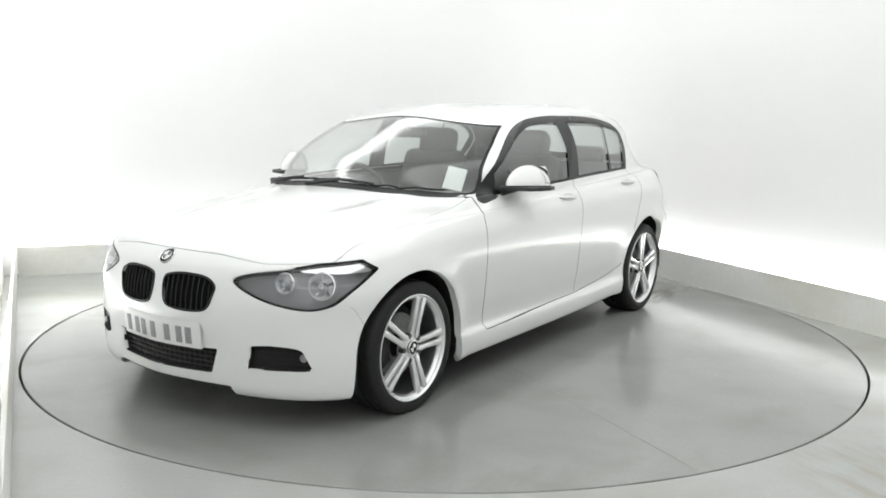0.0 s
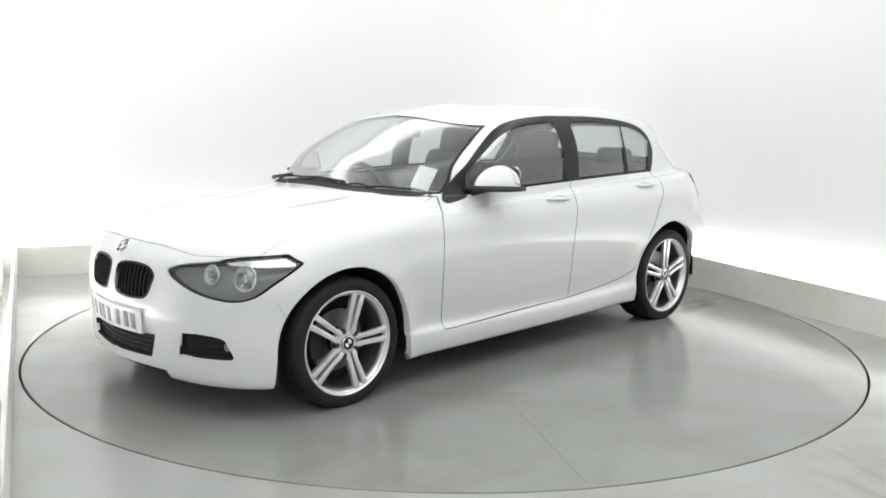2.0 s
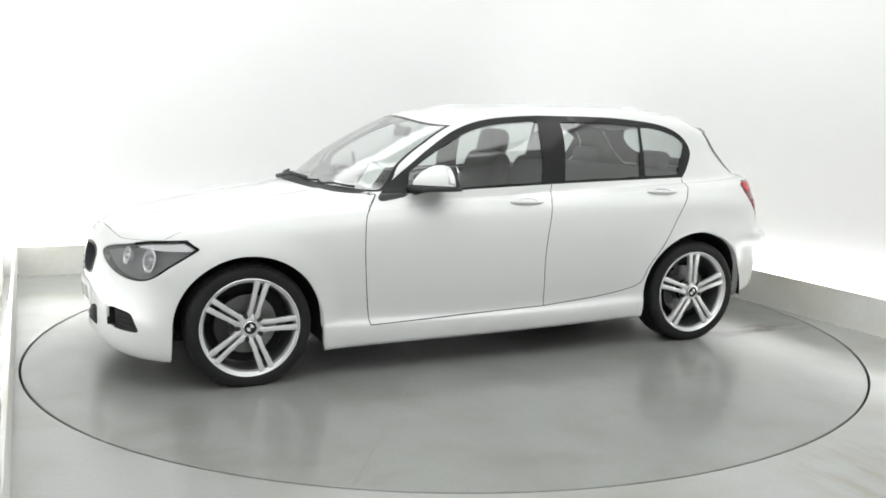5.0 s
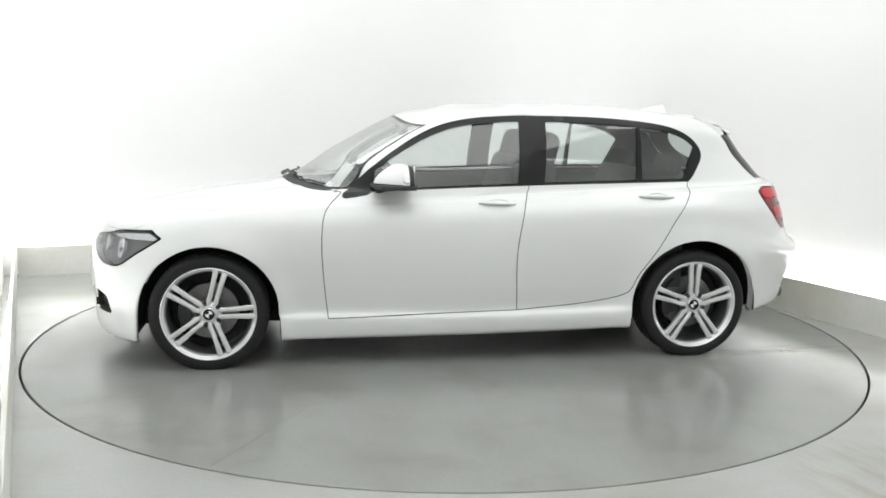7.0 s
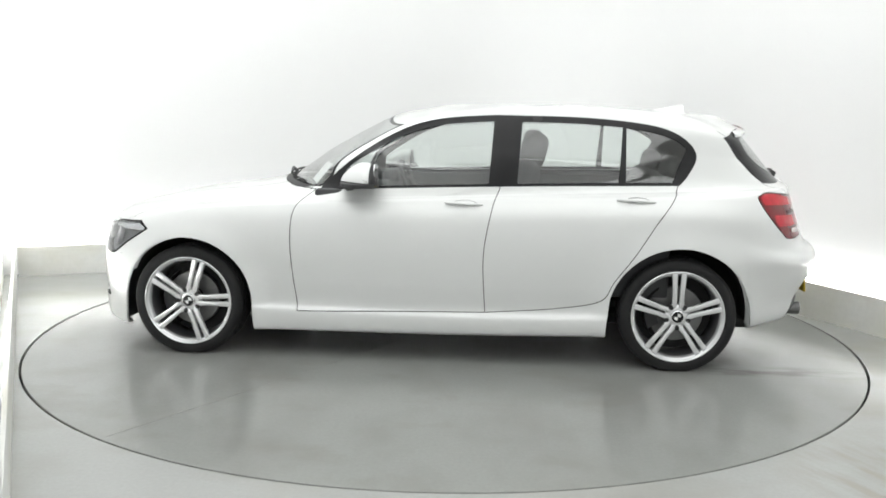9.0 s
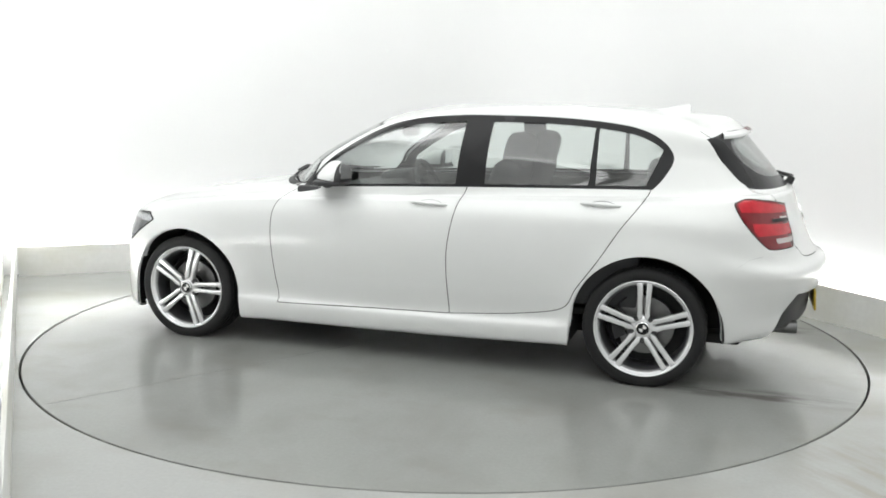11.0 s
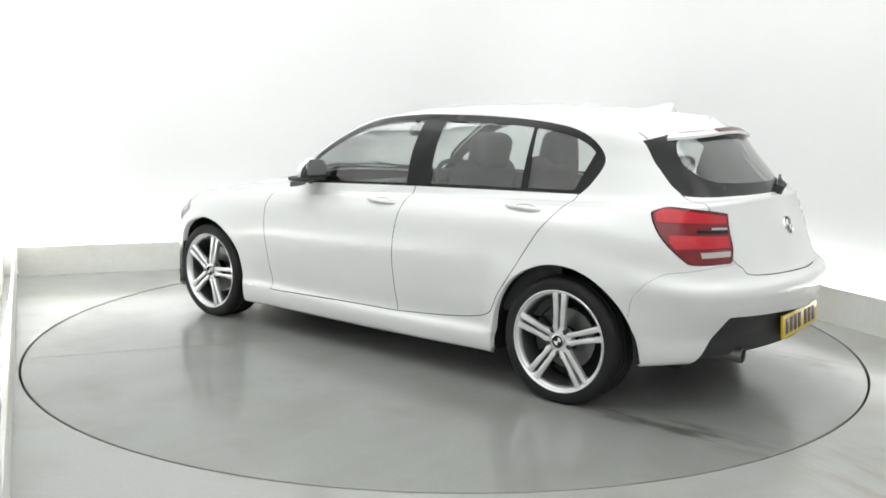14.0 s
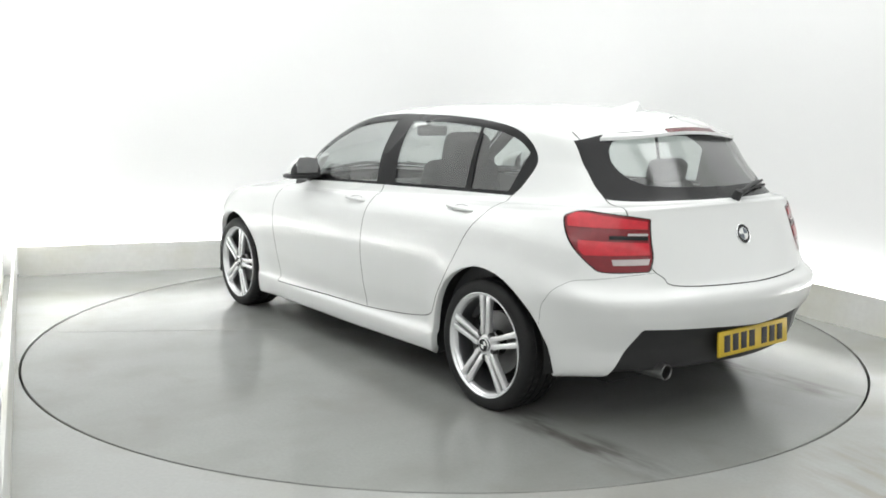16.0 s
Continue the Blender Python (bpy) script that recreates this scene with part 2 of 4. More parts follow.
# ---- the studio ----
def wall(name, a, b, label, thick=0.15, back=0.0, more=0.0):
    d = (b - a).normalized()
    out = Vector((d.y, -d.x))
    mid = (a + b) / 2
    if out.dot(mid - Vector((0.6, -2.0))) < 0:
        out = -out
    c = mid + out * (thick / 2 + back)
    m = Matrix.Translation((c.x, c.y, HEIGHT / 2)) @ Matrix.Rotation(math.atan2(d.y, d.x), 4, "Z")
    ob = link(name, box((b - a).length + more, thick, HEIGHT + 0.1, m), WALL, smooth=False)
    return tagged(ob, label, "wall", kind="structure"), out


WHITE_WALL = "plain matt white studio wall, brightly lit"


def cove(name, a, c, b, back, radius, height, thick, mat, label, category, z0=0.0):
    """A wall from a past the corner c to b in one sweep, with the corner rounded."""
    u, v = (a - c).normalized(), (b - c).normalized()
    half = math.acos(u.dot(v)) / 2
    inside_way = (u + v).normalized()
    rows = []
    for off in (back, back + thick):
        cc = c - inside_way * (off / math.sin(half))
        run = radius / math.tan(half)
        centre = cc + inside_way * (radius / math.sin(half))
        p0, p1 = cc + u * run, cc + v * run
        a0 = math.atan2(p0.y - centre.y, p0.x - centre.x)
        a1 = math.atan2(p1.y - centre.y, p1.x - centre.x)
        da = (a1 - a0 + math.pi) % (2 * math.pi) - math.pi
        pts = [a + (cc - c)] + [centre + Vector((math.cos(a0 + da * k / 24), math.sin(a0 + da * k / 24))) * radius for k in range(25)] + [b + (cc - c)]
        rows.append(pts)
    bm = bmesh.new()
    ring = [[bm.verts.new((p.x, p.y, z)) for p in pts] for pts in rows for z in (z0, z0 + height)]
    order = (0, 1, 3, 2)
    for i, j in zip(order, order[1:] + order[:1]):
        for k in range(len(ring[0]) - 1):
            bm.faces.new((ring[i][k], ring[i][k + 1], ring[j][k + 1], ring[j][k]))
    for k in (0, -1):
        bm.faces.new([ring[i][k] for i in order])
    return tagged(link(name, bm, mat), label, category, kind="structure")


far_left, far_right = LEFT + (LEFT - BACK).normalized() * 0.3, RIGHT + (RIGHT - BACK).normalized() * 0.3
cove("wall_back", far_left, BACK, far_right, 0.1, 1.3, HEIGHT + 0.1, 0.15, WALL, "matt white studio wall that sweeps round a curved corner", "wall")
wall("wall_left", JAMB, LEFT, WHITE_WALL, back=0.1, more=0.30)
d = (LEFT - JAMB).normalized()
span = LEFT - JAMB
mid = (JAMB + LEFT) / 2 - Vector((d.y, -d.x)) * 0.01
tagged(link("baseboard_left", box(span.length - 0.02, 0.02, 0.24, Matrix.Translation((mid.x, mid.y, 0.12)) @ Matrix.Rotation(math.atan2(d.y, d.x), 4, "Z"), 0.003), KERB, smooth=False), "low off-white painted board along the foot of the wall", "baseboard", kind="structure")
# unseen walls, added to close the room behind the camera
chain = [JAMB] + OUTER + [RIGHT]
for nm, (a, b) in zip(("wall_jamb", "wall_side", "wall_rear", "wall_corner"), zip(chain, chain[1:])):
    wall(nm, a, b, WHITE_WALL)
cove("baseboard", LEFT + (BACK - LEFT).normalized() * 0.01, BACK, RIGHT, 0.0, 1.3, 0.24, 0.02, KERB, "low off-white painted board along the foot of the curved wall", "baseboard")


def ring_floor():
    """One sheet of floor with a round opening for the turntable."""
    b = bmesh.new()
    n = 180
    hole, edge = TABLE_RADIUS + 0.012, 13.0
    radii = (hole, 2.8, 3.6, 5.0, 8.0, edge)
    rings = [[b.verts.new((r * math.cos(2 * math.pi * k / n), r * math.sin(2 * math.pi * k / n), 0)) for k in range(n)] for r in radii]
    lip = [b.verts.new((v.co.x, v.co.y, -0.07)) for v in rings[0]]
    for p, q in zip([lip] + rings, rings):
        for k in range(n):
            b.faces.new((p[k], q[k], q[(k + 1) % n], p[(k + 1) % n]))
    return b


tagged(link("floor", ring_floor(), FLOOR), "grey polished resin floor with faint stains and soft reflections", "floor", kind="structure")
# sheet below the gap; its near-black colour makes the ring read as shade
pit = lathe([(0, -0.075), (2.6, -0.075), (2.6, -0.071), (0, -0.071)], steps=64)
tagged(link("turntable_pit", pit, SHADE), "recess under the turntable, its shade put into a near-black colour", "floor", kind="structure")
top = bmesh.new()
outline = [LEFT + Vector((-0.1, 0.15)), BACK + Vector((0.05, 0.15)), RIGHT + Vector((0.2, 0.1)), OUTER[2], OUTER[1], OUTER[0], JAMB]
f = top.faces.new([top.verts.new((p.x, p.y, HEIGHT)) for p in outline])
ext = bmesh.ops.extrude_face_region(top, geom=[f])
bmesh.ops.translate(top, vec=(0, 0, 0.12), verts=[g for g in ext["geom"] if isinstance(g, bmesh.types.BMVert)])
tagged(link("ceiling", top, WALL, smooth=False), "plain white studio ceiling", "ceiling", kind="structure")

fixture = None
for px, py in PANELS:
    if fixture is None:
        fixture = link("ceiling_light", box(2.195, 1.895, 0.04, Matrix(), 0.004), WALL)
        tagged(fixture, "flat rectangular white ceiling light panel, switched on", "ceiling light", group="ceiling light panels")
        part("diffuser", box(2.18, 1.88, 0.004, pose(0, 0, -0.0225)), PANEL_GLOW, fixture, "glowing white diffuser")
        fixture.matrix_basis = pose(px, py, HEIGHT - 0.021)
    else:
        copy_thing(fixture, pose(px, py, HEIGHT - 0.021))

# ---- the turntable ----
TURNTABLE = link("turntable", lathe([(0, -0.05), (TABLE_RADIUS - 0.008, -0.05), (TABLE_RADIUS, -0.045), (TABLE_RADIUS, -0.003), (TABLE_RADIUS - 0.003, 0), (0, 0)], steps=180), TABLE)
tagged(TURNTABLE, "round grey resin-coated turntable flush with the floor", "turntable")

# saw-cut joints in the slab, in line with the walls
JOINT = material("joint_filler", (0.19, 0.19, 0.18), 0.6, vary=0.2)


def joint_strip(a, b, width, parent=None):
    d = b - a
    c = (a + b) / 2
    return link("joint", box(d.length, width, 0.0016, Matrix.Translation((c.x, c.y, 0.0)) @ Matrix.Rotation(math.atan2(d.y, d.x), 4, "Z")), JOINT, parent, smooth=False)


way = Vector((0.418, -0.908))
for a, b in ((Vector((1.096, -2.375)), 2.2), (Vector((-0.51, -2.445)), 1.6)):
    ob = joint_strip(a + way * 0.1, a + way * b, 0.0035)
    tagged(ob, "fine dark joint cut into the floor", "floor joint", kind="structure")
turn = Matrix.Rotation(radians(124.63), 2)
foot = Vector((-0.019, -0.009))
joint_strip(turn @ (foot + way * 2.42), turn @ (foot - way * 2.42), 0.0016, TURNTABLE)
# ---- car shell: longitudinal feature curves, lofted ----
def hermite(xk, yk, x):
    """Monotone cubic through the knots."""
    xk, yk, x = np.asarray(xk, float), np.asarray(yk, float), np.asarray(x, float)
    h, d = np.diff(xk), np.diff(yk) / np.diff(xk)
    m = np.zeros_like(yk)
    same = d[1:] * d[:-1] > 0
    m[1:-1][same] = 2 * d[1:][same] * d[:-1][same] / (d[1:][same] + d[:-1][same])
    m[0], m[-1] = 0.0, 0.0
    i = np.clip(np.searchsorted(xk, x) - 1, 0, len(h) - 1)
    s = (x - xk[i]) / h[i]
    return ((1 + 2 * s) * (1 - s) ** 2 * yk[i] + s * (1 - s) ** 2 * h[i] * m[i]
            + s * s * (3 - 2 * s) * yk[i + 1] + s * s * (s - 1) * h[i] * m[i + 1])


U_KNOTS = (0.0, 0.17, 0.26, 0.5, 0.75, 0.85, 1.0)


def plan_curve(front, rear, width, xm, nf, nr, m, mr, tf, tr, us):
    """Half outline from front centre round the side to rear centre, as (x, y) at the parameters us."""
    th = np.linspace(0, np.pi / 2, 900)

    def half(end, n, m, taper):
        xi = np.sin(th) ** (2 / n)
        eta = (1 - xi ** n) ** (1 / m)
        x = xm + (end - xm) * xi
        return x, width * eta * (1 - taper * np.maximum(0, np.abs(x - xm) - 0.1))
    xf, yf = half(front, nf, m, tf)
    xr, yr = half(rear, nr, mr, tr)
    x, y = np.concatenate((xf[::-1], xr[1:])), np.concatenate((yf[::-1], yr[1:]))
    s = np.concatenate(([0], np.cumsum(np.hypot(np.diff(x), np.diff(y)))))
    slope = np.arctan2(-np.gradient(x, s), np.abs(np.gradient(y, s)) + 1e-9)
    half_n = len(xf)
    a = np.argmax(slope[:half_n] > np.pi / 4)
    b = half_n + np.argmax(slope[half_n:] < np.pi / 4)
    sa, sb = s[a], s[b]
    ss = np.interp(us, (0, 0.17, 0.85, 1), (0, sa, sb, s[-1]))
    return np.interp(ss, s, x), np.interp(ss, s, y)


def body_curves(us):
    def c(front, rear, width, z, xm=-0.1, nf=9.0, nr=8.5, m=1.7, mr=1.7, tf=0.0, tr=0.0):
        x, y = plan_curve(front, rear, width, xm, nf, nr, m, mr, tf, tr, us)
        return np.stack((x, y, hermite(U_KNOTS, z, us)), 1)
    rows = [
        c(1.98, -2.10, 0.83, (0.150, 0.140, 0.145, 0.150, 0.188, 0.25, 0.27), nf=14, m=1.4, nr=12, mr=1.5),
        c(2.055, -2.175, 0.860, (0.165, 0.155, 0.165, 0.172, 0.205, 0.275, 0.29), nf=14, m=1.4, nr=13, mr=1.5),
        c(2.075, -2.198, 0.869, (0.29, 0.28, 0.28, 0.262, 0.29, 0.39, 0.40), nf=14, m=1.4, nr=13, mr=1.5),
        c(2.075, -2.205, 0.846, (0.33, 0.33, 0.31, 0.284, 0.33, 0.42, 0.43), nf=14, m=1.4, nr=13, mr=1.5),
        c(2.085, -2.240, 0.866, (0.45, 0.46, 0.47, 0.43, 0.47, 0.53, 0.54), nf=13, m=1.45, nr=13, mr=1.55),
        c(2.078, -2.238, 0.884, (0.56, 0.57, 0.60, 0.61, 0.62, 0.61, 0.625), nf=12, m=1.5, nr=12, mr=1.6),
        c(2.055, -2.172, 0.885, (0.655, 0.655, 0.69, 0.735, 0.75, 0.675, 0.680), nf=11, m=1.55, nr=11),
        c(2.020, -2.100, 0.872, (0.715, 0.725, 0.765, 0.82, 0.85, 0.82, 0.84), nf=10, m=1.6, nr=13),
        c(1.930, -2.060, 0.842, (0.775, 0.785, 0.825, 0.88, 0.92, 0.93, 0.95), nr=15, tr=0.02),
        c(1.50, -2.045, 0.815, (0.875, 0.855, 0.87, 0.915, 0.955, 0.975, 0.99), xm=-0.2, nf=6.5, nr=16, tr=0.05),
        c(0.965, -2.000, 0.795, (0.965, 0.935, 0.945, 0.965, 0.992, 1.005, 1.02), xm=-0.2, nf=5.5, nr=16, m=1.6, mr=1.6, tr=0.105),
        c(0.66, -1.888, 0.752, (1.15, 1.11, 1.13, 1.155, 1.145, 1.13, 1.15), xm=-0.4, nf=11, nr=15, m=1.6, mr=1.6, tr=0.15),
        c(0.285, -1.775, 0.634, (1.345, 1.30, 1.325, 1.352, 1.30, 1.255, 1.285), xm=-0.6, nf=14, nr=14, m=1.6, mr=1.6, tr=0.07),
        c(0.10, -1.765, 0.545, (1.385, 1.355, 1.375, 1.402, 1.350, 1.290, 1.310), xm=-0.6, nf=10, nr=12, m=1.6, mr=1.6, tr=0.05),
    ]
    # the groove above the side skirt runs out before the wheels, and the rear bumper tucks in
    rows[3][:, 1] += 0.021 * np.clip((np.abs(rows[3][:, 0]) - 0.88) / 0.12, 0, 1) * np.clip(rows[3][:, 1] / 0.5, 0, 1)
    for row, tuck in zip(rows, (0.055, 0.055, 0.045, 0.040, 0.016)):
        row[:, 1] -= tuck * np.clip((-row[:, 0] - 1.50) / 0.22, 0, 1) * np.clip(row[:, 1] / 0.5, 0, 1)
    x = np.interp(us, (0, 0.17, 0.85, 1), (-0.05, -0.15, -1.55, -1.68))
    rows.append(np.stack((x, 0 * x, 1.423 - 0.045 * np.abs((x + 0.55) / 1.0) ** 2.2), 1))
    return rows


def shell_grid(nu=400, nv=230):
    """Points of the half shell (y >= 0) on a grid, with u and v; v counts the feature curves."""
    us = np.linspace(0, 1, nu)
    rows = np.array(body_curves(us))
    n = len(rows)
    step = np.linalg.norm(np.diff(rows, axis=0), axis=2).mean(1) ** 0.5
    knots = np.concatenate(([0], np.cumsum(step)))
    length = np.concatenate(([0], np.cumsum(np.linalg.norm(np.diff(rows, axis=0), axis=2).mean(1))))
    vs = np.interp(np.linspace(0, length[-1], nv), length, np.arange(n))
    out = np.empty((nv, nu, 3))
    for k, v in enumerate(vs):
        i = min(int(v), n - 2)
        t = knots[i] + (v - i) * (knots[i + 1] - knots[i])
        h = knots[i + 1] - knots[i]

        def slope(j):
            if j == 0:
                return (rows[1] - rows[0]) / (knots[1] - knots[0])
            if j == n - 1:
                return (rows[-1] - rows[-2]) / (knots[-1] - knots[-2])
            a, b = knots[j] - knots[j - 1], knots[j + 1] - knots[j]
            return ((rows[j] - rows[j - 1]) / a * b + (rows[j + 1] - rows[j]) / b * a) / (a + b)
        s = (t - knots[i]) / h
        out[k] = ((1 + 2 * s) * (1 - s) ** 2 * rows[i] + s * (1 - s) ** 2 * h * slope(i)
                  + s * s * (3 - 2 * s) * rows[i + 1] + s * s * (s - 1) * h * slope(i + 1))
    # two low ridges along the bonnet
    x, y = out[:, :, 0], out[:, :, 1]
    fade = np.clip((x - 0.75) / 0.25, 0, 1) * np.clip((2.02 - x) / 0.35, 0, 1) * np.clip((out[:, :, 2] - 0.72) / 0.06, 0, 1)
    out[:, :, 2] += 0.009 * fade * np.exp(-((y - 0.30 - 0.15 * (1.9 - x)) / 0.055) ** 2)
    # flared lips round the wheel arches
    for xa in (1.346, -1.350):
        d = np.hypot(x - xa, np.maximum(out[:, :, 2] - 0.295, 0))
        out[:, :, 1] += 0.017 * np.exp(-((d - 0.36) / 0.085) ** 2) * np.clip((y - 0.55) / 0.2, 0, 1)
    out[:, 0, 1] = out[:, -1, 1] = 0
    out[-1, :, 1] = 0
    out[:, :, 1] = np.maximum(out[:, :, 1], 0)
    uu, vv = np.meshgrid(us, vs)
    return out, uu, vv
# ---- cutting the shell into panels ----
Patch = collections.namedtuple("Patch", "p n uv t")


def make_shell():
    g, uu, vv = shell_grid()
    nv, nu = uu.shape
    gu, gv = np.gradient(g, axis=1), np.gradient(g, axis=0)
    nn = np.cross(gu, gv)
    nn /= np.linalg.norm(nn, axis=2, keepdims=True) + 1e-12
    if nn[nv // 3, nu // 2, 1] < 0:
        nn = -nn
    nn[:, 0, 1] = nn[:, -1, 1] = 0
    idx = np.arange(nv * nu).reshape(nv, nu)
    q = np.stack((idx[:-1, :-1], idx[1:, :-1], idx[1:, 1:], idx[:-1, 1:]), -1).reshape(-1, 4)
    p = g.reshape(-1, 3)
    t = np.concatenate((q[:, [0, 2, 1]], q[:, [0, 3, 2]]))
    return Patch(p, nn.reshape(-1, 3), np.stack((uu.ravel(), vv.ravel()), 1), t)


def compact(p, n, uv, t):
    used, inv = np.unique(t, return_inverse=True)
    return Patch(p[used], n[used], uv[used], inv.reshape(-1, 3))


def split(patch, field):
    """Cuts a patch along field = 0; returns the part below and the part above."""
    d = field(patch) if callable(field) else field
    d = np.where(np.abs(d) < 1e-6, 1e-6, d)
    s = d[patch.t] > 0
    k = s.sum(1)
    p, n, uv, dd = [patch.p], [patch.n], [patch.uv], [d]
    low, high = [patch.t[k == 0]], [patch.t[k == 3]]
    count = len(patch.p)
    cache = {}
    extra_p, extra_n, extra_uv = [], [], []

    def cut(a, b):
        key = (a, b) if a < b else (b, a)
        if key not in cache:
            a, b = key
            w = d[a] / (d[a] - d[b])
            extra_p.append(patch.p[a] * (1 - w) + patch.p[b] * w)
            extra_n.append(patch.n[a] * (1 - w) + patch.n[b] * w)
            extra_uv.append(patch.uv[a] * (1 - w) + patch.uv[b] * w)
            cache[key] = count + len(cache)
        return cache[key]
    nl, nh = [], []
    for tri in patch.t[(k == 1) | (k == 2)].tolist():
        up = [d[i] > 0 for i in tri]
        lone = up.index(True) if sum(up) == 1 else up.index(False)
        a, b, c = tri[lone], tri[(lone + 1) % 3], tri[(lone + 2) % 3]
        ab, ac = cut(a, b), cut(a, c)
        one, two = (nh, nl) if sum(up) == 1 else (nl, nh)
        one.append((a, ab, ac))
        two += [(ab, b, c), (ab, c, ac)]
    if extra_p:
        p.append(np.array(extra_p)), n.append(np.array(extra_n)), uv.append(np.array(extra_uv))
    p, n, uv = np.concatenate(p), np.concatenate(n), np.concatenate(uv)
    lo = np.concatenate([low[0]] + ([np.array(nl)] if nl else []))
    hi = np.concatenate([high[0]] + ([np.array(nh)] if nh else []))
    return compact(p, n, uv, lo), compact(p, n, uv, hi)


def outline(points, smooth=True, n=10, closed=True):
    """A closed outline, rounded through its corner points; a point given twice stays a sharp corner."""
    pts = np.array(points, float)
    if not smooth:
        return pts
    out, m = [], len(pts)
    for i in range(m if closed else m - 1):
        p1, p2 = pts[i], pts[(i + 1) % m]
        if np.allclose(p1, p2):
            continue
        p0 = pts[(i - 1) % m] if closed or i > 0 else p1
        p3 = pts[(i + 2) % m] if closed or i + 2 < m else p2
        t1 = (p2 - p0) / 2 if not np.allclose(p0, p1) else (p2 - p1) * 0.9
        t2 = (p3 - p1) / 2 if not np.allclose(p2, p3) else (p2 - p1) * 0.9
        s = np.linspace(0, 1, n, endpoint=False)[:, None]
        out.append((1 + 2 * s) * (1 - s) ** 2 * p1 + s * (1 - s) ** 2 * t1 + s * s * (3 - 2 * s) * p2 + s * s * (s - 1) * t2)
    if not closed:
        out.append(pts[-1:])
    return np.concatenate(out)


def inside(q, poly):
    """Signed distance of the points q to a closed outline; negative within."""
    best = np.full(len(q), 1e9)
    sign = np.zeros(len(q), bool)
    for a, b in zip(poly, np.roll(poly, -1, axis=0)):
        e, w = b - a, q - a
        h = np.clip((w @ e) / max(e @ e, 1e-12), 0, 1)
        best = np.minimum(best, ((w - h[:, None] * e) ** 2).sum(1))
        c = (a[1] <= q[:, 1]) != (b[1] <= q[:, 1])
        with np.errstate(divide="ignore", invalid="ignore"):
            x = a[0] + (q[:, 1] - a[1]) * e[0] / np.where(e[1] == 0, 1e-12, e[1])
        sign ^= c & (q[:, 0] < x)
    best = np.sqrt(best)
    return np.where(sign, -best, best)


def side_field(poly, off=0.0, x_range=None):
    return lambda s: np.where((s.n[:, 1] > 0.15) & (s.p[:, 1] > 0.3), inside(s.p[:, [0, 2]], poly) - off, 1.0)


def front_field(poly, off=0.0):
    return lambda s: np.where(s.p[:, 0] > 1.3, inside(s.p[:, [1, 2]], poly) - off, 1.0)


def rear_field(poly, off=0.0):
    return lambda s: np.where(s.p[:, 0] < -1.3, inside(s.p[:, [1, 2]], poly) - off, 1.0)


U_SCALE = 2.9


def wrap_field(poly, off=0.0):
    """Outlines that wrap a corner are given in (u, z)."""
    q = poly * np.array([U_SCALE, 1.0])
    return lambda s: inside(s.p[:, [2]] * 0 + np.stack((s.uv[:, 0] * U_SCALE, s.p[:, 2]), 1), q) - off


def seam(patch, field, gap=0.0022):
    """Takes a panel out of a patch along field = 0 and leaves an open joint; returns the panel and the rest."""
    d = field(patch)
    a, b = split(patch, d)
    a = split(a, lambda s: field(s) + gap)[0]
    b = split(b, lambda s: field(s) - gap)[1]
    return a, b


def merge(*ps):
    ps = [s for s in ps if len(s.t)]
    off = np.cumsum([0] + [len(s.p) for s in ps])
    return Patch(np.concatenate([s.p for s in ps]), np.concatenate([s.n for s in ps]), np.concatenate([s.uv for s in ps]), np.concatenate([s.t + o for s, o in zip(ps, off)]))


def moved(patch, depth):
    """The patch, sunk by depth along its normals."""
    return patch._replace(p=patch.p - patch.n * depth)


def mirrored(patch):
    f = np.array([1, -1, 1.0])
    return Patch(patch.p * f, patch.n * f, patch.uv, patch.t[:, ::-1])


def skirt(patch, depth, keep=None):
    """A rim round the open edge of a patch, drawn inward by depth."""
    e = np.concatenate((patch.t[:, [0, 1]], patch.t[:, [1, 2]], patch.t[:, [2, 0]]))
    key = np.sort(e, 1)
    _, inv, cnt = np.unique(key, axis=0, return_inverse=True, return_counts=True)
    e = e[cnt[inv.ravel()] == 1]
    mid = (patch.p[e[:, 0]] + patch.p[e[:, 1]]) / 2
    ok = mid[:, 1] > 0.004
    if keep is not None:
        ok &= keep(mid)
    e = e[ok]
    if not len(e):
        return patch
    used, inv = np.unique(e, return_inverse=True)
    inv = inv.reshape(-1, 2)
    n = len(used)
    p = np.concatenate((patch.p[used], patch.p[used] - patch.n[used] * depth))
    q = patch.n[used]
    t = np.concatenate((np.stack((inv[:, 1], inv[:, 0], inv[:, 0] + n), 1), np.stack((inv[:, 1], inv[:, 0] + n, inv[:, 1] + n), 1)))
    return Patch(p, np.concatenate((q, q)), np.concatenate((patch.uv[used], patch.uv[used])), t)


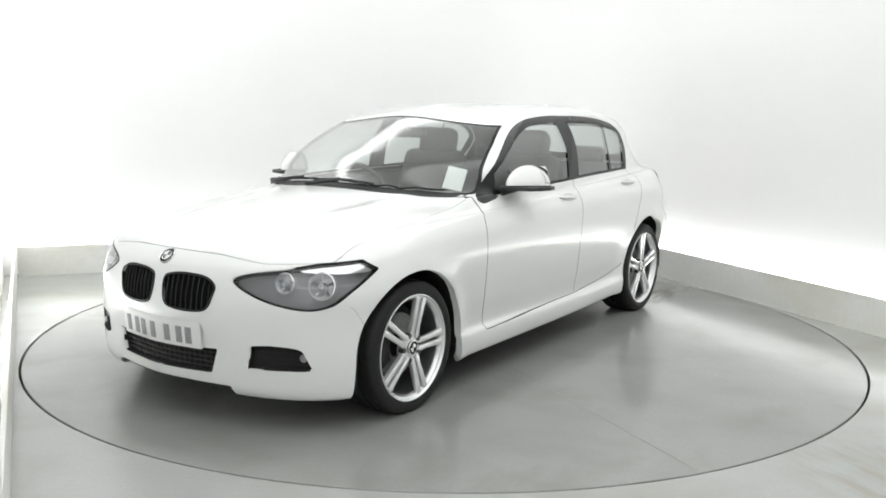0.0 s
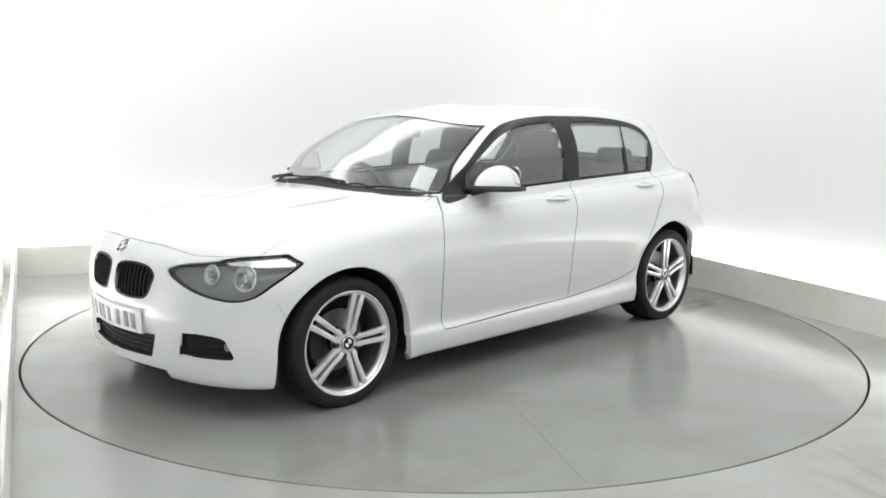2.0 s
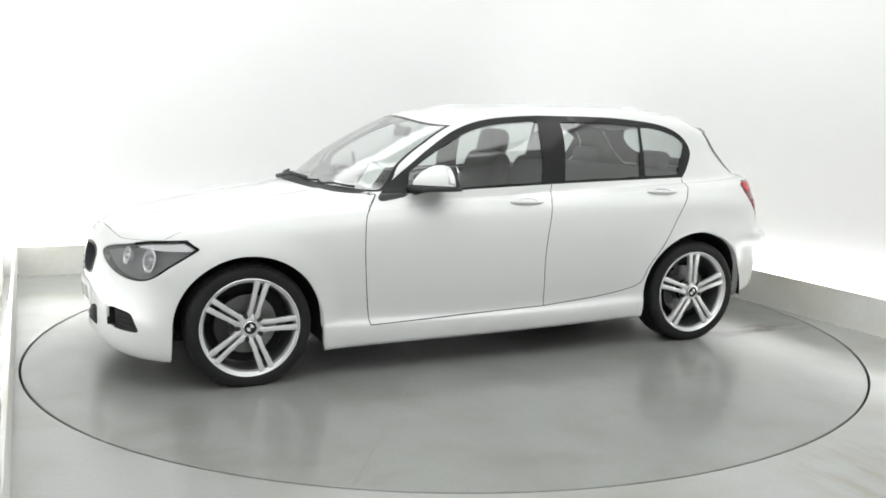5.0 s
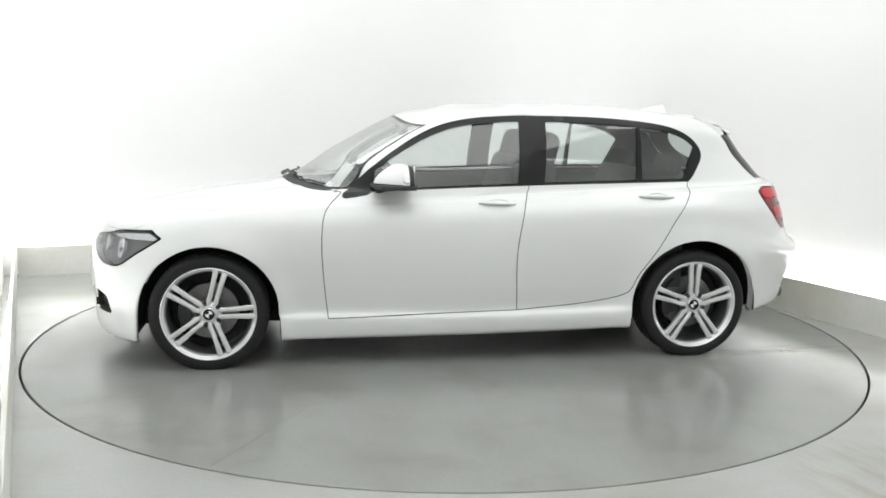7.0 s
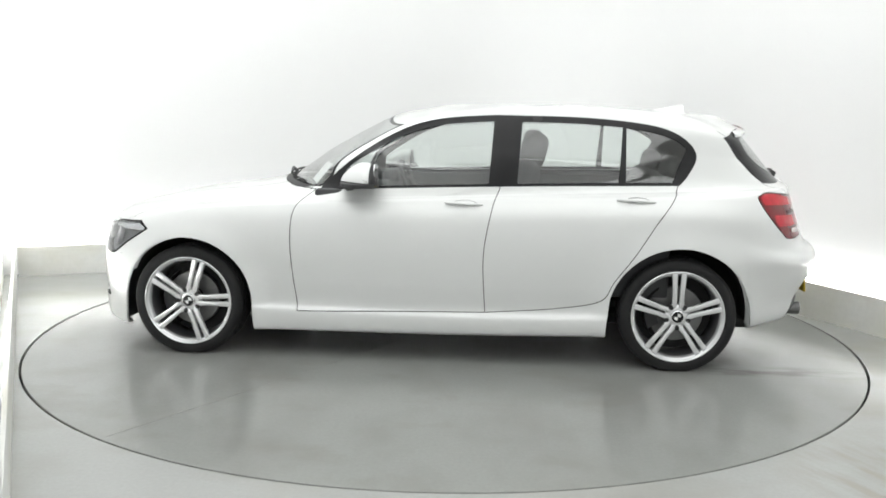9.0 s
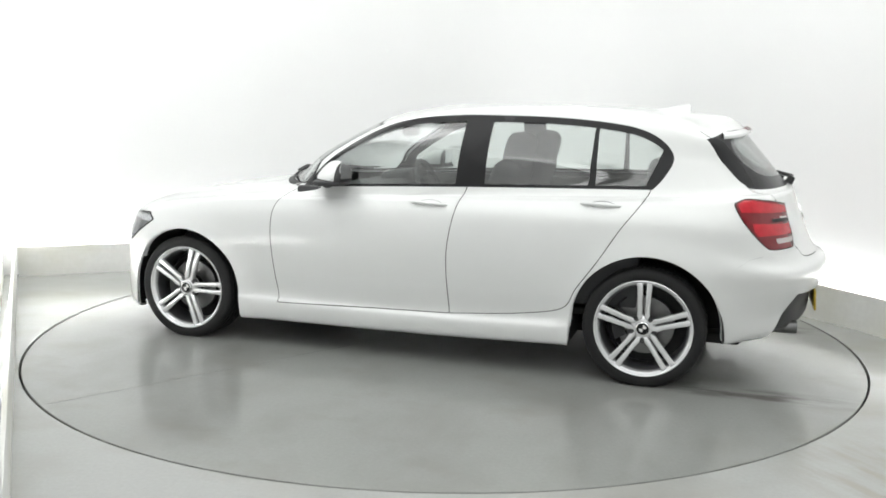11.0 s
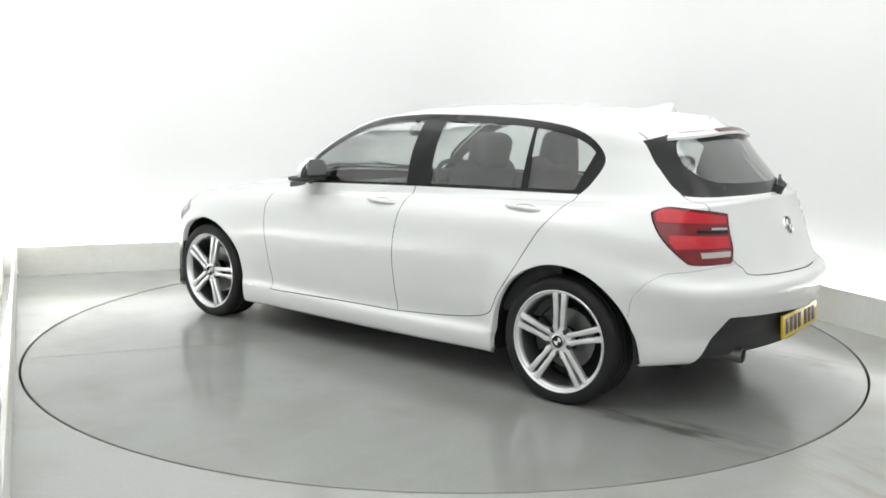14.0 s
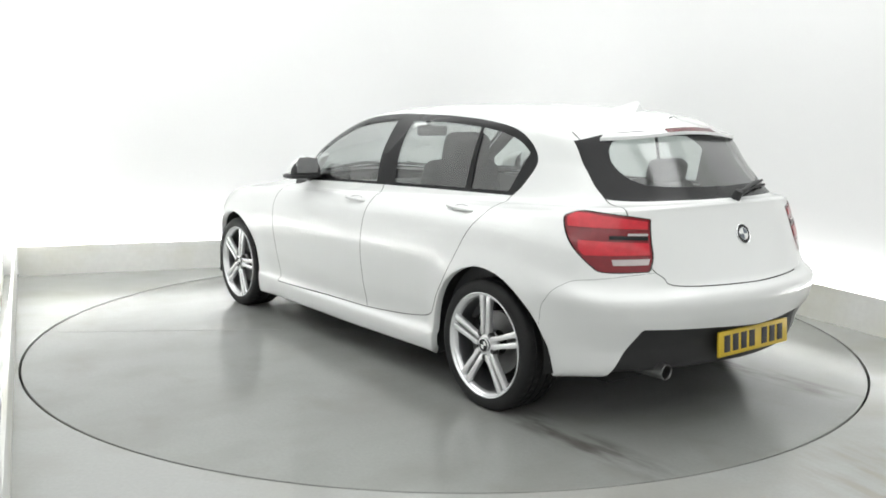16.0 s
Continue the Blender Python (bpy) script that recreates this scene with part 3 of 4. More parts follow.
def surface(name, patch, mat, parent, label="", both=True, normals=True):
    """Links a patch as one mesh; both: with its mirror image, joined in the middle."""
    if both:
        patch = merge(patch, mirrored(patch))
    key = np.round(patch.p * 1e5).astype(np.int64)
    _, first, inv = np.unique(key, axis=0, return_index=True, return_inverse=True)
    t = inv.ravel()[patch.t]
    t = t[(t[:, 0] != t[:, 1]) & (t[:, 1] != t[:, 2]) & (t[:, 2] != t[:, 0])]
    me = bpy.data.meshes.new(name)
    me.from_pydata(patch.p[first].tolist(), [], t.tolist())
    me.update()
    for f in me.polygons:
        f.use_smooth = True
    if normals:
        n = patch.n[first]
        n = n / (np.linalg.norm(n, axis=1, keepdims=True) + 1e-9)
        me.normals_split_custom_set_from_vertices(n.tolist())
    me.materials.append(mat)
    ob = new(name, me)
    ob.parent = parent
    if label:
        ob["label"] = label
    return ob


def pair(name, patch, mat, parent, label="", normals=True):
    """The same part on both sides of the car."""
    return surface(name, patch, mat, parent, label, False, normals), surface(name, mirrored(patch), mat, parent, label, False, normals)


# ---- the car ----
WHEEL_Z, WHEEL_R, HALF_BASE = 0.302, 0.312, 1.346
CAR = new("hatchback_car")
tagged(CAR, "white five-door hatchback car with black window surrounds, parked on the turntable", "car")

shell = make_shell()
ARCHES = ((HALF_BASE, 0.368), (-HALF_BASE - 0.004, 0.379))


def arch_field(s):
    d = [np.hypot(s.p[:, 0] - x, np.maximum(s.p[:, 2] - 0.295, 0)) - r - 0.06 * np.maximum(0.295 - s.p[:, 2], 0) for x, r in ARCHES]
    return np.where(s.p[:, 1] > 0.45, np.minimum(*d), 1.0)


_, shell = split(shell, arch_field)

# side windows
DLO = outline([(0.632, 0.929), (0.632, 0.929), (0.505, 1.051), (0.349, 1.168), (0.160, 1.274), (-0.031, 1.329), (-0.289, 1.352), (-0.482, 1.354), (-0.776, 1.350), (-1.044, 1.332),
               (-1.250, 1.299), (-1.378, 1.238), (-1.439, 1.150), (-1.395, 1.050), (-1.345, 0.991), (-1.345, 0.991), (-0.384, 0.972), (0.239, 0.950)])


def pane_field(x_front, x_rear, lean=0.0):
    """A pane: the window outline less its black border, between two upright lines."""
    def f(s):
        x, z = s.p[:, 0], s.p[:, 2]
        return np.maximum.reduce((inside(s.p[:, [0, 2]], DLO) + np.interp(z, (0.98, 1.05, 1.25), (0.014, 0.024, 0.036)), x - x_front - lean * (1.0 - z), x_rear + lean * (1.0 - z) - x))
    return f


def quarter_field(s):
    """The small rear pane, whose hind edge leans forward to its foot."""
    return np.maximum(pane_field(-1.056, -1.5)(s), -1.305 + 0.42 * (1.0 - s.p[:, 2]) - s.p[:, 0])


dlo, shell = split(shell, side_field(DLO))
panes = []
for field in (pane_field(0.475, -0.318, 0.06), pane_field(-0.472, -1.018, 0.06), quarter_field):
    pane, dlo = split(dlo, field)
    panes.append(moved(pane, 0.006))


# windscreen and rear window
def screen_field(inset=0.0):
    def f(s):
        z = s.p[:, 2]
        line = np.interp(z, (0.93, 1.02, 1.11, 1.20, 1.29, 1.32, 1.36), (0.712, 0.708, 0.688, 0.652, 0.598, 0.570, 0.50)) - inset
        v = np.maximum(10.06 - s.uv[:, 1], s.uv[:, 1] - 11.97) * 0.2
        return np.where(s.p[:, 0] > -0.2, np.maximum(v + inset, s.p[:, 1] - line), 1.0)
    return f


REAR = outline([(0.0, 1.306), (0.20, 1.300), (0.42, 1.285), (0.572, 1.250), (0.572, 1.250), (0.580, 1.130), (0.590, 1.030), (0.560, 1.004), (0.30, 1.004), (0.0, 1.006), (-0.3, 1.006), (-0.3, 1.30)])
REAR_GLASS = outline([(0.0, 1.275), (0.25, 1.272), (0.40, 1.262), (0.458, 1.235), (0.488, 1.180), (0.480, 1.120), (0.430, 1.074), (0.30, 1.058), (0.0, 1.055), (-0.3, 1.055), (-0.3, 1.275)])
screen, shell = split(shell, screen_field())
screen_glass, screen_edge = split(screen, screen_field(0.013))
rear_all, shell = split(shell, lambda s: np.where(s.uv[:, 1] > 9.5, rear_field(REAR)(s), 1.0))
rear_glass, rear_edge = split(rear_all, rear_field(REAR_GLASS))

# lamps
HEADLAMP = outline([(0.088, 0.648), (0.100, 0.680), (0.133, 0.703), (0.165, 0.725), (0.203, 0.738), (0.203, 0.738), (0.217, 0.700), (0.217, 0.700), (0.197, 0.622), (0.177, 0.550), (0.150, 0.548), (0.114, 0.588)])
TAIL = outline([(0.823, 0.932), (0.825, 0.955), (0.834, 0.967), (0.870, 0.952), (0.897, 0.935), (0.897, 0.935), (0.898, 0.80), (0.891, 0.724), (0.891, 0.724), (0.854, 0.722), (0.845, 0.745), (0.832, 0.84)])
head, shell = seam(shell, wrap_field(HEADLAMP), 0.003)
tail, shell = seam(shell, wrap_field(TAIL), 0.002)

# front openings, given for one half
KIDNEY = outline([(0.030, 0.632), (0.072, 0.660), (0.160, 0.668), (0.262, 0.660), (0.318, 0.626), (0.312, 0.580), (0.288, 0.526), (0.230, 0.506), (0.110, 0.506), (0.045, 0.532)])
INTAKE = outline([(0.0, 0.345), (0.332, 0.354), (0.332, 0.354), (0.298, 0.244), (0.298, 0.244), (0.0, 0.238), (-0.3, 0.238), (-0.3, 0.345)], n=4)
FOG = outline([(0.490, 0.384), (0.490, 0.384), (0.580, 0.390), (0.676, 0.378), (0.702, 0.340), (0.725, 0.284), (0.725, 0.284), (0.474, 0.282), (0.474, 0.282)])
kidney, shell = split(shell, front_field(KIDNEY))
ring, _ = split(kidney, lambda s: -(front_field(KIDNEY, -0.010)(s)))
intake, shell = split(shell, front_field(INTAKE))
fog, shell = split(shell, front_field(FOG))

# rear lower valance
VALANCE = outline([(0.0, 0.468), (0.292, 0.482), (0.292, 0.482), (0.618, 0.492), (0.618, 0.492), (0.650, 0.39), (0.690, 0.25), (0.690, 0.25), (0.64, 0.0), (-0.3, 0.0), (-0.3, 0.468)], n=4)
valance, shell = split(shell, rear_field(VALANCE))

# sheet added behind the panels; its near-black colour stands for shade in the joints
liner = moved(shell, 0.018)

# opening panels
DOOR_F = outline([(0.66, 0.945), (0.651, 0.928), (0.737, 0.839), (0.758, 0.685), (0.748, 0.476), (0.725, 0.266), (0.725, 0.266), (-0.313, 0.288), (-0.313, 0.288), (-0.300, 0.608), (-0.343, 0.867), (-0.381, 0.980), (-0.40, 1.2), (0.2, 1.12)])
DOOR_R = outline([(-0.40, 1.2), (-0.381, 0.980), (-0.343, 0.867), (-0.300, 0.608), (-0.313, 0.288), (-0.313, 0.288), (-0.70, 0.322), (-0.930, 0.372), (-1.003, 0.485), (-1.106, 0.631), (-1.205, 0.790), (-1.337, 0.994), (-1.25, 1.1)])
door_f, shell = seam(shell, side_field(DOOR_F))
door_r, shell = seam(shell, side_field(DOOR_R))


def bonnet_field(s):
    """The bonnet: between the shut lines on the wings, from the nose to the screen."""
    x, y = s.p[:, 0], s.p[:, 1]
    edge = np.interp(x, (0.60, 0.66, 0.85, 1.14, 1.48, 1.70, 1.85, 1.92), (0.64, 0.70, 0.718, 0.732, 0.742, 0.738, 0.70, 0.62))
    nose = np.interp(y, (0, 0.25, 0.40, 0.50, 0.72), (7.62, 7.55, 7.28, 7.06, 7.1))
    return np.where(x > 0.3, np.maximum.reduce((y - edge, (nose - s.uv[:, 1]) * 0.08, (s.uv[:, 1] - 9.985) * 0.1)), 1.0)


bonnet, shell = seam(shell, bonnet_field, 0.0010)
TAILGATE = outline([(-0.3, 0.655), (0.0, 0.655), (0.44, 0.664), (0.505, 0.70), (0.548, 0.745), (0.588, 0.88), (0.594, 0.99), (0.575, 1.06), (0.555, 1.235), (0.54, 1.32), (0.5, 1.45), (-0.3, 1.45)], n=6)
tailgate, shell = seam(shell, lambda s: np.where((s.p[:, 0] < -1.55) & (s.uv[:, 1] < 12.55), rear_field(TAILGATE)(s), 1.0), 0.002)
BUMPER_R = outline([(-1.7, 0.50), (-1.745, 0.60), (-1.80, 0.655), (-1.90, 0.69), (-2.3, 0.69), (-2.3, 0.1), (-1.68, 0.1)], n=6)
bumper_r, shell = seam(shell, lambda s: np.where(s.p[:, 0] < -1.5, inside(s.p[:, [0, 2]], BUMPER_R), 1.0), 0.0007)
BUMPER_F = outline([(1.66, 0.40), (1.70, 0.52), (1.735, 0.555), (1.80, 0.56), (1.84, 0.70), (1.95, 0.745), (2.3, 0.745), (2.3, 0.05), (1.66, 0.05)], n=6)
bumper_f, shell = seam(shell, lambda s: np.where(s.p[:, 0] > 1.5, inside(s.p[:, [0, 2]], BUMPER_F), 1.0), 0.0005)


def near_arch(mid):
    return np.min([np.abs(np.hypot(mid[:, 0] - x, np.maximum(mid[:, 2] - 0.295, 0)) - r - 0.06 * np.maximum(0.295 - mid[:, 2], 0)) for x, r in ARCHES], axis=0) < 0.006


surface("body", merge(shell, skirt(shell, 0.035, near_arch)), PAINT, CAR, "white painted body with roof and wings")
surface("bonnet", bonnet, PAINT, CAR, "white bonnet")
_, bumper_f = split(bumper_f, lambda s: s.p[:, 2] - np.interp(s.p[:, 1], (0.385, 0.425), (0.196, 0.10)))
surface("front_bumper", merge(bumper_f, skirt(bumper_f, 0.012)), PAINT, CAR, "white front bumper with three lower openings")
surface("rear_bumper", merge(bumper_r, skirt(bumper_r, 0.034)), PAINT, CAR, "white rear bumper")
TAILGATE_OB = surface("tailgate", tailgate, PAINT, CAR, "white tailgate")
doors = pair("front_door", door_f, PAINT, CAR), pair("rear_door", door_r, PAINT, CAR)
surface("shade_backing", liner, SHADE, CAR, "dark backing behind the panels, standing in for shade in the gaps", normals=False)
pair("window_surround", dlo, GLOSS_BLACK, CAR, "gloss black window surround")
for nm, pane in zip(("front_door_window", "rear_door_window", "quarter_window"), panes):
    pair(nm, pane, SIDE_GLASS, CAR, "lightly tinted glass")
surface("windscreen", screen_glass, SCREEN, CAR, "clear windscreen glass")
surface("windscreen_seal", screen_edge, GLOSS_BLACK, CAR, "black windscreen edge")
surface("rear_window", rear_glass, REAR_PANE, CAR, "tinted rear window glass")
surface("rear_window_border", rear_edge, GLOSS_BLACK, CAR, "broad black border of the rear window")
surface("rear_valance", merge(moved(valance, 0.024)), DARK, CAR, "black plastic rear valance")
# ---- wheels ----
def ring_m(x, y, z, side):
    """A wheel's own space: local z points outwards, local x to the front."""
    return Matrix.Translation((x, y, z)) @ (Matrix.Rotation(-math.pi / 2, 4, "X") if side > 0 else Matrix.Rotation(math.pi / 2, 4, "X"))


def tyre_mesh():
    r, w = WHEEL_R, 0.112
    prof = [(0.232, 0.098), (0.246, 0.106), (0.262, 0.112), (0.282, 0.113), (0.298, 0.106), (0.306, 0.095)]
    tread = []
    for g in (0.062, 0.022, -0.022, -0.062):
        tread += [(r - 0.001, g + 0.006), (r - 0.008, g + 0.004), (r - 0.008, g - 0.004), (r - 0.001, g - 0.006)]
    prof += [(r - 0.002, 0.084)] + tread + [(r - 0.002, -0.084)] + [(a, -b) for a, b in reversed(prof)]
    b = lathe(prof, steps=168, closed=True)
    for v in b.verts:
        r2 = math.hypot(v.co.x, v.co.y)
        turn = round(math.atan2(v.co.y, v.co.x) / (2 * math.pi) * 168 + v.co.z * 60) % 4
        if r2 > 0.3075 and abs(v.co.z) > 0.026 and turn == 0:
            v.co.x, v.co.y = v.co.x * (1 - 0.005 / r2), v.co.y * (1 - 0.005 / r2)
    return b


def rim_mesh():
    prof = [(0.248, 0.103), (0.2478, 0.110), (0.244, 0.112), (0.2395, 0.109), (0.237, 0.102), (0.234, 0.1015), (0.229, 0.097), (0.2245, 0.088), (0.221, 0.078), (0.228, 0.076), (0.238, 0.092)]
    return lathe(prof, steps=96, closed=True)


def barrel_mesh():
    return lathe([(0.2235, 0.0775), (0.216, 0.060), (0.210, 0.0), (0.214, -0.08), (0.232, -0.105), (0.240, -0.105), (0.238, -0.098), (0.222, -0.075), (0.218, 0.0), (0.226, 0.0755)], steps=72, closed=True)


def spoke_mesh(turn):
    """A pair of straight bars from the hub to the rim, with a slot between."""
    b = None
    for s in (-1, 1):
        pts = [(0.052, 0.005), (0.222, 0.0090), (0.234, 0.010), (0.234, 0.040), (0.220, 0.038), (0.10, 0.030), (0.066, 0.033), (0.040, 0.026)]
        o = [(x, s * y) for x, y in pts]
        one = prism(o if s > 0 else o[::-1], 0.026, Matrix(), 0.0045)
        for v in one.verts:
            rr = math.hypot(v.co.x, v.co.y)
            v.co.z += 0.074 + 0.004 * (rr / 0.23) - 0.010 * max(0.0, 1 - abs(rr - 0.15) / 0.08) * 0.3
        b = join(b, one) if b is not None else one
    bmesh.ops.transform(b, matrix=Matrix.Rotation(turn, 4, "Z"), verts=b.verts)
    return b


def make_wheel(x, side, first):
    m = ring_m(x, side * 0.760, WHEEL_Z, side)
    wheel = part("wheel", rim_mesh(), ALLOY, CAR, "silver alloy wheel with five double spokes")
    wheel.matrix_basis = m
    part("barrel", barrel_mesh(), BARREL_SHADE, wheel, "inside of the rim, its shade put into a dark colour")
    ty = tyre_mesh()
    for v in ty.verts:
        w = m @ v.co
        if w.z < 0.0015:
            w.z = 0.0015
            v.co = m.inverted() @ w
    part("tyre", ty, RUBBER, wheel, "black low-profile tyre")
    way = 1 if side > 0 else -1
    for k in range(5):
        a = radians(first + 72 * k)
        # seen from the car's left the picture's right is the rear: turned into the wheel's space
        part("spoke", spoke_mesh(math.atan2(-way * math.sin(a), -math.cos(a))), ALLOY, wheel)
        c = a + radians(36)
        # dark plug proud of the hub stands for the bolt in its shaded hole
        bolt = lathe([(0, 0.1045), (0.0110, 0.1045), (0.0145, 0.1015), (0.0150, 0.078), (0, 0.078)], Matrix.Translation((-math.cos(c) * 0.060, -way * math.sin(c) * 0.060, -0.003)), 12)
        part("bolt_hole_shade", bolt, DARK, wheel)
    hub = lathe([(0.0, 0.094), (0.042, 0.094), (0.060, 0.088), (0.068, 0.078), (0.069, 0.060), (0, 0.060)], steps=40)
    part("hub", hub, ALLOY, wheel)
    cap = lathe([(0, 0.104), (0.024, 0.103), (0.0325, 0.100), (0.034, 0.092), (0, 0.092)], steps=32)
    cap_ob = part("centre_cap", cap, GLOSS_BLACK, wheel, "dark round centre cap")
    part("cap_ring", lathe([(0.0335, 0.099), (0.0345, 0.1035), (0.030, 0.1055), (0.029, 0.1025)], steps=32, closed=True), CHROME, wheel)
    for q in (0, 2):
        pts = [(0, 0)] + [(0.019 * math.cos(math.pi / 2 * (q + j / 6)), 0.019 * math.sin(math.pi / 2 * (q + j / 6))) for j in range(7)]
        part("cap_quarter", prism(pts, 0.0012, Matrix.Translation((0, 0, 0.1036))), PLATE_WHITE, wheel)
    part("brake_disc", lathe([(0.06, 0.012), (0.148, 0.012), (0.150, 0.008), (0.150, -0.012), (0.06, -0.012)], steps=64, closed=True), STEEL, wheel, "grey steel brake disc")
    cal = lathe([(0.100, 0.040), (0.165, 0.036), (0.172, 0.020), (0.172, -0.04), (0.100, -0.04)], steps=96, closed=True)
    bmesh.ops.delete(cal, geom=[v for v in cal.verts if v.co.x < 0.085], context="VERTS")
    bmesh.ops.holes_fill(cal, edges=cal.edges[:])
    part("brake_caliper", cal, DARK, wheel, "dark brake caliper")
    # added near-black disc stands for the shade behind the wheel
    part("wheel_shade_disc", lathe([(0, -0.05), (0.208, -0.05), (0.208, -0.055), (0, -0.055)], steps=48), SHADE, wheel)
    return wheel


for side in (1, -1):
    make_wheel(HALF_BASE, side, 74)
    make_wheel(-HALF_BASE, side, 90)


def arch_liner(x, r, side):
    b = bmesh.new()
    n = 40
    rows = []
    for y in (0.842, 0.80, 0.48):
        rr = r - 0.002 if y > 0.83 else r + 0.012
        arc = [(rr * math.cos(math.pi * k / n), rr * math.sin(math.pi * k / n)) for k in range(n + 1)]
        arc = [(rr, -0.12)] + arc + [(-rr, -0.12 if x > 0 else -0.04)]
        rows.append([b.verts.new((x + dx, side * y, 0.295 + dz)) for dx, dz in arc])
    for p, q in zip(rows, rows[1:]):
        for k in range(n + 2):
            b.faces.new((p[k], p[k + 1], q[k + 1], q[k]))
    b.faces.new(rows[-1])
    return b


for side in (1, -1):
    for x, r in ARCHES:
        part("wheel_arch_liner", arch_liner(x, r, side), LINER_BLACK, CAR, "black plastic wheel arch liner")

under = box(3.6, 1.06, 0.06, pose(-0.02, 0, 0.205), 0.02)
part("underbody", box(1.86, 1.62, 0.06, pose(0.0, 0, 0.20), 0.02, bm=under), SHADE, CAR, "dark underbody")
# ---- places on the shell ----
FULL_G, FULL_U, FULL_V = shell_grid(260, 160)
FULL_N = np.cross(np.gradient(FULL_G, axis=1), np.gradient(FULL_G, axis=0))
FULL_N /= np.linalg.norm(FULL_N, axis=2, keepdims=True) + 1e-12
if FULL_N[50, 130, 1] < 0:
    FULL_N = -FULL_N


def pick(err, side=1):
    i = np.unravel_index(np.argmin(err), err.shape)
    p, n = FULL_G[i], FULL_N[i]
    return Vector((p[0], side * p[1], p[2])), Vector((n[0], side * n[1], n[2])).normalized()


def at_side(x, z, side=1):
    return pick((FULL_G[:, :, 0] - x) ** 2 + (FULL_G[:, :, 2] - z) ** 2 + (FULL_G[:, :, 1] < 0.4) * 9, side)


def at_front(y, z):
    return pick((FULL_G[:, :, 1] - abs(y)) ** 2 + (FULL_G[:, :, 2] - z) ** 2 + (FULL_G[:, :, 0] < 1.4) * 9, 1 if y >= 0 else -1)


def at_rear(y, z):
    return pick((FULL_G[:, :, 1] - abs(y)) ** 2 + (FULL_G[:, :, 2] - z) ** 2 + (FULL_G[:, :, 0] > -1.4) * 9, 1 if y >= 0 else -1)


def at_uv(u, v, side=1):
    return pick(((FULL_U - u) * 8) ** 2 + (FULL_V - v) ** 2, side)


def facing(p, n, up=(0, 0, 1)):
    """A pose at p whose z axis is n and whose y axis leans towards up."""
    z = Vector(n).normalized()
    x = Vector(up).cross(z).normalized()
    y = z.cross(x)
    return Matrix.Translation(p) @ Matrix((x, y, z)).transposed().to_4x4()


# ---- headlamps ----
for side, lens, hous in ((1, head, moved(head, 0.040)), (-1, mirrored(head), mirrored(moved(head, 0.040)))):
    lamp = surface("headlamp", lens, LENS, CAR, "clear swept-back headlamp with two round lights", False)
    surface("lamp_housing", hous, LAMP_AND_SHADE_GREY, lamp, "dark grey lamp housing", False)
    rim = skirt(head, 0.040)
    surface("lamp_rim", rim if side > 0 else mirrored(rim), GLOSS_BLACK, lamp, "", False, False)
    line, _ = split(head, lambda s: -(wrap_field(HEADLAMP, -0.0045)(s)))
    line = moved(line, -0.001)
    surface("lamp_edge", line if side > 0 else mirrored(line), GLOSS_BLACK, lamp, "thin black edge", False)
    brow, _ = split(head, lambda s: np.maximum(np.interp(s.uv[:, 0], (0.10, 0.15, 0.185, 0.222), (0.735, 0.702, 0.690, 0.690)) - s.p[:, 2], wrap_field(HEADLAMP, -0.010)(s)))
    brow = moved(brow, 0.010)
    surface("lamp_brow", brow if side > 0 else mirrored(brow), CHROME, lamp, "bright strip along the top edge", False)
    for u, z, r, nm in ((0.138, 0.655, 0.046, "inner_light"), (0.175, 0.642, 0.060, "main_light")):
        p, n = pick(((FULL_U - u) * U_SCALE) ** 2 + (FULL_G[:, :, 2] - z) ** 2, side)
        aim = (n + Vector((1.2, 0, 0.05))).normalized()
        m = facing(p - n * 0.034, aim)
        bowl = lathe([(r, 0.016), (r * 1.02, 0.020), (r * 0.94, 0.022), (r * 0.86, 0.010), (r * 0.60, -0.006), (0, -0.010)], m, 40)
        light = part(nm, bowl, REFLECTOR, lamp, "round chrome reflector")
        part("light_lens", lathe([(r * 0.30, 0.0), (r * 0.30, 0.018), (r * 0.22, 0.026), (0, 0.028)], m, 24), BULB, light)
        for k in range(5):
            turn = m @ Matrix.Rotation(radians(72 * k + 20), 4, "Z")
            part("reflector_facet", box(r * 0.42, r * 0.16, 0.006, turn @ pose(r * 0.62, 0, 0.006, 0, -28, 0), 0.002), REFLECTOR if k % 2 else STEEL, light)

# ---- tail lamps: red bands, a dark slot and a pale strip ----
def band(patch, lo, hi, u0=0.0):
    a = split(patch, lambda s: s.p[:, 2] - np.interp(s.uv[:, 0], (0.82, 0.90), hi))[0]
    a = split(a, lambda s: np.interp(s.uv[:, 0], (0.82, 0.90), lo) - s.p[:, 2])[0]
    return split(a, lambda s: u0 - s.uv[:, 0])[0]


tail_in = split(tail, wrap_field(TAIL, -0.008))[0]
